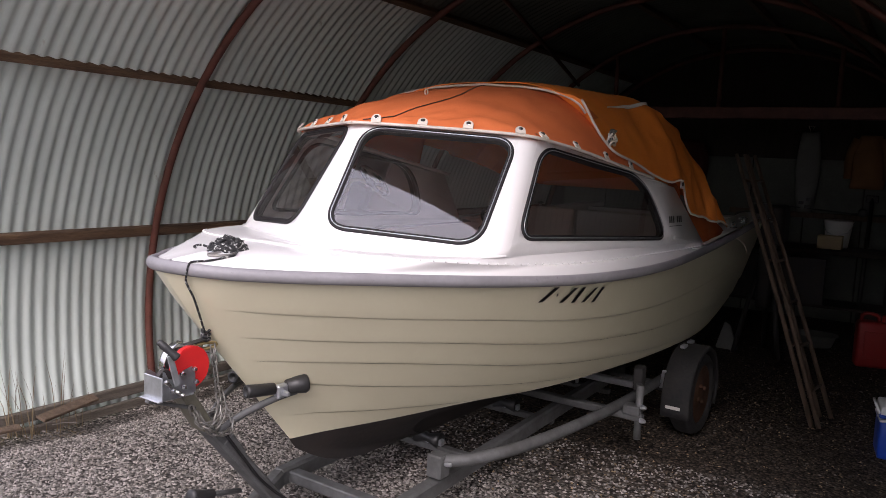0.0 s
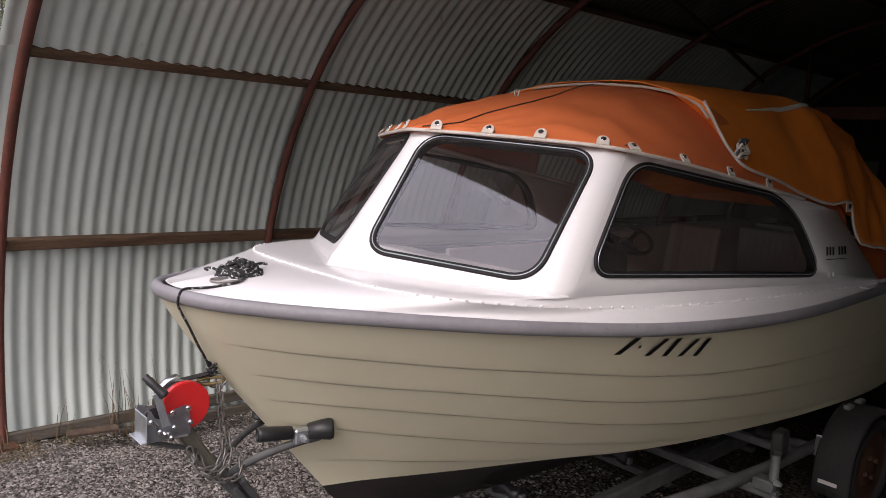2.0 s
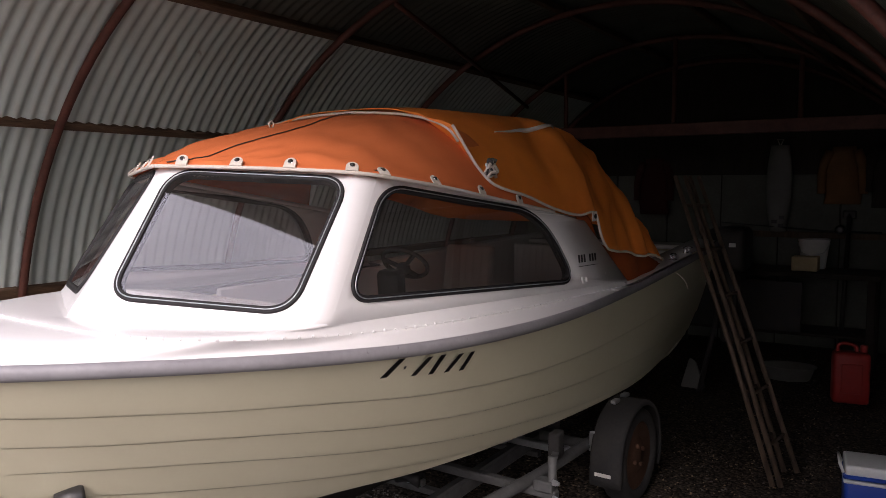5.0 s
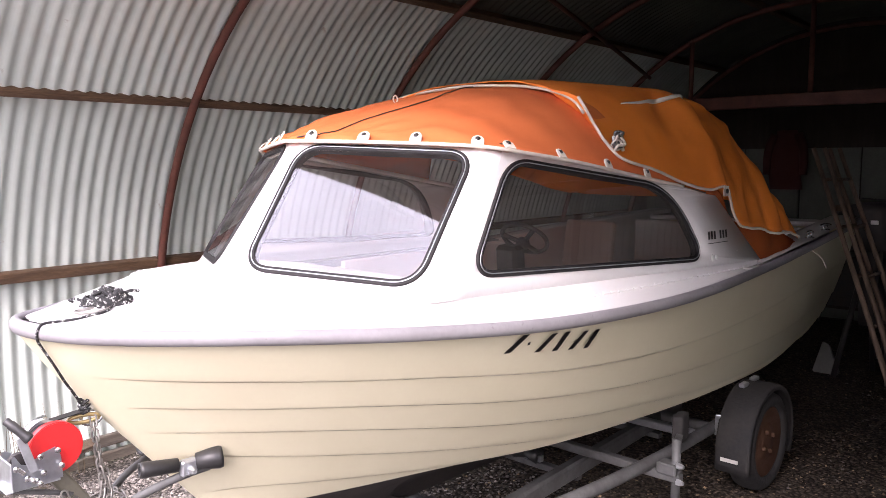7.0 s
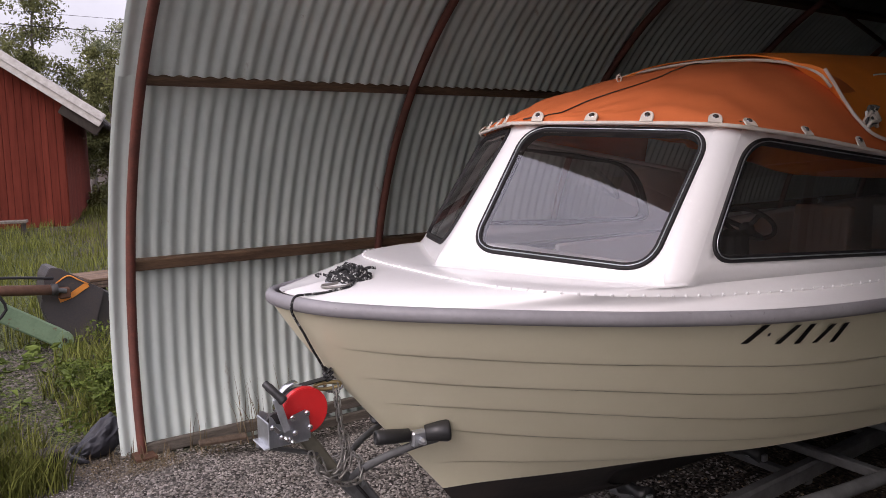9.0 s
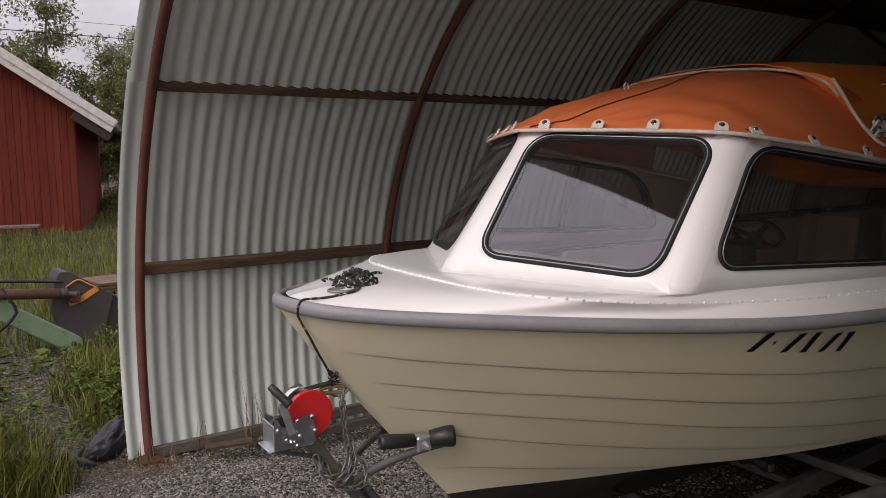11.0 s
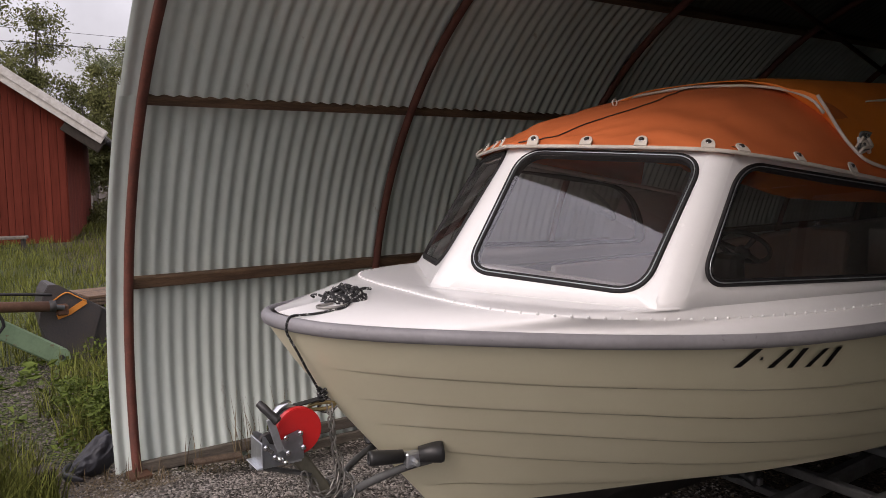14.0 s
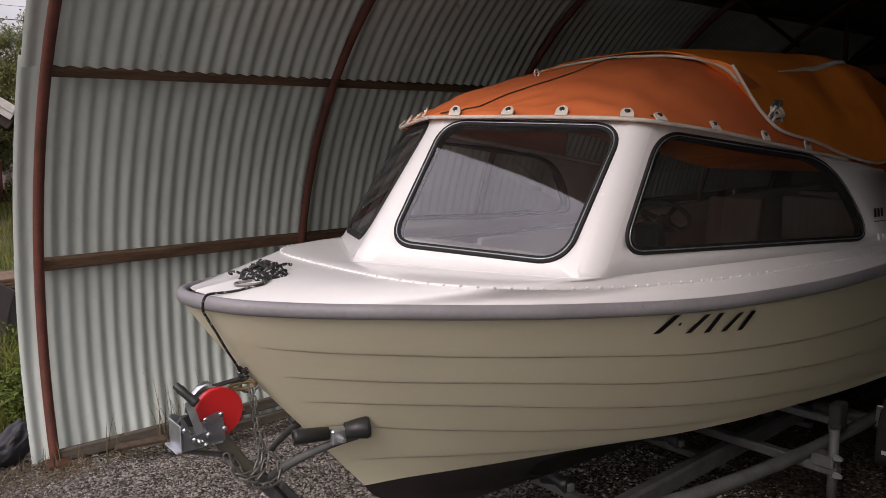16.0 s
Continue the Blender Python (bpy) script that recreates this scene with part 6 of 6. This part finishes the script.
# Barn: red upright boards, white bargeboards, sheet roof
BARN = Matrix.Translation((-15.0, 2.33, -0.12)) @ Matrix.Rotation(radians(-15), 4, 'Z') @ Matrix(((0, -1, 0, 0), (-1, 0, 0, 0), (0, 0, 1, 0), (0, 0, 0, 1)))
barn = thing("barn", "old red-painted board barn with white bargeboards", "barn", BARN)
GW, EAVE, RISE, DEEP = 6.4, 2.98, 2.22, 7.0


def barn_top(x):
    return EAVE + RISE * (1 - abs(x - GW / 2) / (GW / 2))


wall = part("wall", box((GW / 2, DEEP / 2 + 0.05, EAVE / 2), (GW - 0.04, DEEP - 0.06, EAVE), bevel=0.01), M_DARKWOOD, barn, "timber core")
bm = bmesh.new()
f = bm.faces.new([bm.verts.new(p) for p in ((0.02, 0.05, EAVE), (GW - 0.02, 0.05, EAVE), (GW / 2, 0.05, EAVE + RISE - 0.03))])
bmesh.ops.solidify(bm, geom=[f], thickness=0.05)
part("gable", bm, M_DARKWOOD, barn)
random.seed(3)
x = 0.0
while x < GW - 0.02:
    w = min(random.uniform(0.13, 0.19), GW - x)
    bm = bmesh.new()
    z0 = 0.10 + random.uniform(-0.02, 0.03)
    a, b = barn_top(x) - 0.05, barn_top(x + w) - 0.05
    d = random.uniform(0.0, 0.012)
    front = [bm.verts.new((px, -0.012 - d, pz)) for px, pz in ((x + 0.004, z0), (x + w - 0.004, z0), (x + w - 0.004, b), (x + 0.004, a))]
    back = [bm.verts.new((v.co.x, 0.03, v.co.z)) for v in front]
    bm.faces.new(front)
    for k in range(4):
        bm.faces.new((front[(k + 1) % 4], front[k], back[k], back[(k + 1) % 4]))
    bmesh.ops.recalc_face_normals(bm, faces=bm.faces[:])
    part("board", bm, M_BARN, wall)
    x += w
y = 0.0
while y < DEEP:
    part("board", box((-0.012, y + 0.08, EAVE / 2 + 0.03), (0.028, 0.152, EAVE - 0.1), None, 0.003), M_BARN, wall)
    y += 0.16
for s in (0, 1):
    ex, rx = (-0.85, GW / 2) if s == 0 else (GW + 0.85, GW / 2)
    slope = RISE / (GW / 2)
    ez, rz = EAVE - 0.85 * slope + 0.06, EAVE + RISE + 0.06
    bm = bmesh.new()
    vs = [bm.verts.new(p) for p in ((ex, -0.42, ez), (rx, -0.42, rz), (rx, DEEP + 0.3, rz), (ex, DEEP + 0.3, ez))]
    f = bm.faces.new(vs)
    bmesh.ops.recalc_face_normals(bm, faces=bm.faces[:])
    bmesh.ops.solidify(bm, geom=[f], thickness=0.06)
    roof = part("roof", bm, M_ROOF, barn, "grey sheet roof")
    part("bargeboard", beam((ex, -0.44, ez - 0.02), (rx, -0.44, rz - 0.02), 0.03, 0.30, 0.006), M_BARGE, roof, "old white bargeboard")
    part("bargeboard", beam((ex - 0.02 + s * 0.04, -0.475, ez + 0.055), (rx, -0.475, rz + 0.055), 0.03, 0.17, 0.006), M_BARGE, roof, "old white cover board")
    part("eave_board", beam((ex, -0.40, ez - 0.07), (ex, DEEP + 0.2, ez - 0.07), 0.03, 0.16, 0.006), M_DARKWOOD, roof)
    # red eave end in shadow: dark wood colour paints the shade in
    part("eave_box", beam((ex + 0.06 - s * 0.12, -0.30, ez - 0.20), (ex + (0.80 if s == 0 else -0.80), -0.30, ez + 0.74 * slope - 0.20), 0.16, 0.34, 0.012), M_DARKWOOD, roof, "boxed-in eave end, coloured dark for shade")
    part("gutter", tube([(ex - 0.05 + s * 0.10, -0.36, ez - 0.10), (ex - 0.05 + s * 0.10, DEEP + 0.25, ez - 0.14)], 0.055, 8), M_DARKMETAL, roof, "dark half-round gutter", True)
bench2 = thing("garden_bench", "low grey wooden bench standing by the barn wall", "bench", pose(-13.6, 0.62, 0, 0, 0, 75))
part("seat", box((0, 0, 0.27), (1.35, 0.34, 0.05), None, 0.006), M_KICK, bench2, "grey weathered seat board")
for x in (-0.6, 0.6):
    part("leg", box((x, 0, 0.13), (0.06, 0.3, 0.26), None, 0.005), M_DARKWOOD, bench2)
# Overhead wires
for n, (z, r) in enumerate(((5.35, 0.012), (5.75, 0.006))):
    ob = part("overhead_wire", tube([(-22, -14, z + 0.4), (-22, 0, z + 0.02), (-22, 6, z), (-22, 20, z + 0.4)], r, 5), M_RUBBER, None, "", True)
    tagged(ob, "thin dark overhead wire", "wire", "overhead wires")

# Farm loader arm with a black bucket in the weeds
loader = thing("farm_loader", "faded green loader arm with black bucket lying in weeds", "farm implement", pose(-2.75, 0.0, 0))
part("arm", beam((0.10, -0.95, 0.76), (0.05, 0.06, 0.085), 0.05, 0.15, 0.012), M_GREENPAINT, loader, "chipped green steel arm")
part("arm_end", lathe([(0.02, -0.028), (0.072, -0.028), (0.072, 0.028), (0.02, 0.028)], 18, pose(0.055, 0.07, 0.08, 0, 90)), M_GREENPAINT, loader)
part("arm_pin", lathe([(0.02, -0.04), (0.025, 0.0), (0.02, 0.045)], 10, pose(0.055, 0.07, 0.08, 0, 90)), M_DARKMETAL, loader)
part("ram", tube([(0.12, -1.0, 0.60), (0.10, 0.02, 0.508)], 0.042, 14), M_RUST, loader, "rusty hydraulic ram", True)
part("ram_rod", tube([(0.10, 0.0, 0.510), (0.09, 0.11, 0.485)], 0.02, 10), M_GALVDULL, loader, "", True)
part("ram_gland", lathe([(0.03, -0.03), (0.048, -0.025), (0.048, 0.02), (0.03, 0.03)], 14, pose(0.10, 0.02, 0.508, 90)), M_DARKMETAL, loader, "", True)
bm = bmesh.new()
prof = [(-0.075, 0.36), (-0.03, 0.60), (0.013, 0.674), (0.084, 0.667), (0.415, 0.445), (0.35, 0.23), (0.30, -0.03), (0.09, -0.03), (0.0, 0.16)]
shell = [(-0.03, 0.40), (0.0, 0.58), (0.035, 0.645), (0.08, 0.645), (0.43, 0.43), (0.53, 0.37), (0.52, 0.06), (0.45, -0.03), (0.09, -0.03), (0.02, 0.16)]
for name, shape, x0, x1, mat in (("bucket_side", prof, -0.012, 0.02, M_BUCKET), ("bucket", shell, -0.55, -0.012, M_DARKMETAL)):
    bm = bmesh.new()
    lo = [bm.verts.new((x0, y, z)) for y, z in shape]
    hi = [bm.verts.new((x1, y, z)) for y, z in shape]
    bm.faces.new(hi)
    bm.faces.new(lo[::-1])
    grid_faces(bm, [lo, hi], wrap=True)
    bmesh.ops.recalc_face_normals(bm, faces=bm.faces[:])
    bmesh.ops.bevel(bm, geom=bm.edges[:], offset=0.006, segments=2, affect='EDGES')
    part(name, bm, mat, loader, "black worn steel bucket" if name == "bucket" else "worn bucket side plate with rust")
part("strap", beam((0.028, 0.150, 0.430), (0.028, 0.287, 0.513), 0.006, 0.045, 0.001), M_STRAP, loader, "orange lashing strap")
part("strap", beam((0.030, 0.064, 0.402), (0.030, 0.155, 0.432), 0.006, 0.040, 0.001), M_STRAP, loader)
part("strap", tube(spline([(0.03, 0.045, 0.545), (0.03, 0.142, 0.600), (0.03, 0.215, 0.560), (0.03, 0.290, 0.515)], 14), 0.006, 6), M_STRAP, loader, "", True)
part("hose", tube(spline([(0.13, -1.0, 0.66), (0.13, -0.5, 0.655), (0.12, -0.2, 0.63), (0.10, 0.02, 0.60)], 14), 0.012, 7), M_RUBBER, loader, "black hydraulic hose", True)
part("hose", tube(spline([(0.13, -0.42, 0.60), (0.15, -0.36, 0.48), (0.14, -0.33, 0.40), (0.16, -0.5, 0.25), (0.15, -0.9, 0.18)], 16), 0.012, 7), M_RUBBER, loader, "black hydraulic hose", True)
part("bracket", box((0.05, 0.10, 0.465), (0.07, 0.09, 0.09), None, 0.012), M_RUST, loader)
planks = thing("plank_stack", "grey weathered planks lying behind the bucket", "planks", pose(-3.4, 0.75, 0.0, 0, 0, 8))
for k in range(3):
    part("plank", box((0, 0.02 * k, 0.42 + 0.03 * k), (0.5, 0.9, 0.026), None, 0.003), M_TIMBER if k == 2 else M_POLEWOOD, planks)
for yy in (-0.3, 0.3):
    part("trestle", box((0, yy, 0.20), (0.4, 0.08, 0.40), None, 0.006), M_DARKWOOD, planks)

# Black sack against the wall's front edge
sack = thing("plastic_sack", "crumpled black plastic sack slumped against the corner of the shed", "sack", pose(-0.23, -0.185, -0.055))
bm = bmesh.new()
bmesh.ops.create_icosphere(bm, subdivisions=5, radius=1.0)
for v in bm.verts:
    p = v.co.copy()
    bend = p + Vector((0.3, 0.2, 0.4)) * noise.noise(p * 1.7)
    crease = 0.42 * abs(noise.noise(bend * 1.1 + Vector((3, 1, 0)))) + 0.16 * abs(noise.noise(bend * 2.3)) + 0.05 * abs(noise.noise(bend * 5.0))
    k = 1.0 - crease
    lean = 0.5 + 0.5 * p.y
    v.co = Vector((p.x * 0.085 * k, p.y * 0.130 * k, max(0.0, (p.z * 0.5 + 0.48) * (0.10 + 0.215 * lean) * (1 - 0.7 * crease) - 0.005)))
part("sack_body", bm, M_BAG, sack, "", True)
part("sack_flap", tube(spline([(-0.09, -0.10, 0.05), (-0.02, -0.15, 0.03), (0.06, -0.14, 0.025), (0.12, -0.08, 0.02)], 10), [0.01, 0.02, 0.026, 0.02, 0.026, 0.022, 0.028, 0.024, 0.018, 0.008], 7, squash=(0.5, 1.0)), M_BAG, sack, "", True)
block = part("concrete_block", box((-0.10, -0.46, 0.03), (0.12, 0.10, 0.10), pose(0, 0, 0, 0, 0, 20), 0.012), M_DARKWOOD)
tagged(block, "small dark block half hidden in the grass", "block")

# Loose boards and twigs along the sill
random.seed(14)
for a, b, w in (((0.14, 0.62, 0.02), (0.10, 0.98, 0.05), 0.07), ((0.11, 0.25, 0.012), (0.16, 0.50, 0.014), 0.05)):
    o = part("loose_board", beam(a, b, w, 0.018, 0.003, roll=12), M_POLEWOOD)
    tagged(o, "broken reddish board lying by the wall sill", "board", "loose boards by the wall")
for k in range(14):
    x, y = random.uniform(0.25, 0.9), random.uniform(-0.4, 1.2)
    a = random.uniform(0, math.tau)
    q = random.uniform(0.05, 0.13)
    o = part("twig", tube([(x, y, 0.012), (x + q * math.cos(a) * 0.5, y + q * math.sin(a) * 0.5, 0.02), (x + q * math.cos(a), y + q * math.sin(a), 0.012)], 0.003, 5), M_BARK)
    tagged(o, "short brown twig on the gravel", "twig", "twigs on the gravel")

# Gravel: loose stones, closest where the camera stands nearest
def stones(name, zones, label, seed, mat=None):
    rng = np.random.default_rng(seed)
    base = np.array([(1, 0, 0), (0, 1, 0), (-1, 0, 0), (0, -1, 0), (0, 0, 1), (0, 0, -1)], float)
    tris = np.array([(0, 1, 4), (1, 2, 4), (2, 3, 4), (3, 0, 4), (1, 0, 5), (2, 1, 5), (3, 2, 5), (0, 3, 5)])
    vs, fs, n = [], [], 0
    for x0, x1, y0, y1, count, s0, s1 in zones:
        for _ in range(count):
            x, y = rng.uniform(x0, x1), rng.uniform(y0, y1)
            s = rng.uniform(s0, s1)
            q = base * rng.uniform(0.6, 1.25, (6, 1)) * (s, s * rng.uniform(0.6, 1.0), s * rng.uniform(0.4, 0.7))
            q += rng.normal(size=(6, 3)) * s * 0.12
            a = rng.uniform(0, math.tau)
            c, d = math.cos(a), math.sin(a)
            q = q @ np.array(((c, d, 0), (-d, c, 0), (0, 0, 1)))
            vs.append(q + (x, y, ground_height(x, y) + s * 0.12))
            fs.append(tris + n)
            n += 6
    me = bpy.data.meshes.new(name)
    me.from_pydata(np.concatenate(vs).tolist(), [], np.concatenate(fs).tolist())
    me.materials.append(mat or M_STONE)
    return tagged(new(name, me), label, "gravel", kind="stuff")


stones("gravel", [(0.0, 2.6, -0.5, 1.6, 22000, 0.006, 0.0125), (-0.4, 4.8, -1.2, 2.3, 30000, 0.006, 0.012)], "loose grey and brown crushed gravel", 12)

M_CHIP = islands(material("pale_wood_chip", (0.24, 0.175, 0.10), 0.85, 0.0, (0.13, 0.09, 0.055), 14, 90, 0.2), 0.25, 1.5)
stones("wood_chips", [(1.4, 4.7, 1.5, 6.5, 1500, 0.003, 0.010), (2.0, 4.0, 1.4, 4.0, 1100, 0.003, 0.011)], "pale wood chips trodden into the dark earth floor", 15, M_CHIP)

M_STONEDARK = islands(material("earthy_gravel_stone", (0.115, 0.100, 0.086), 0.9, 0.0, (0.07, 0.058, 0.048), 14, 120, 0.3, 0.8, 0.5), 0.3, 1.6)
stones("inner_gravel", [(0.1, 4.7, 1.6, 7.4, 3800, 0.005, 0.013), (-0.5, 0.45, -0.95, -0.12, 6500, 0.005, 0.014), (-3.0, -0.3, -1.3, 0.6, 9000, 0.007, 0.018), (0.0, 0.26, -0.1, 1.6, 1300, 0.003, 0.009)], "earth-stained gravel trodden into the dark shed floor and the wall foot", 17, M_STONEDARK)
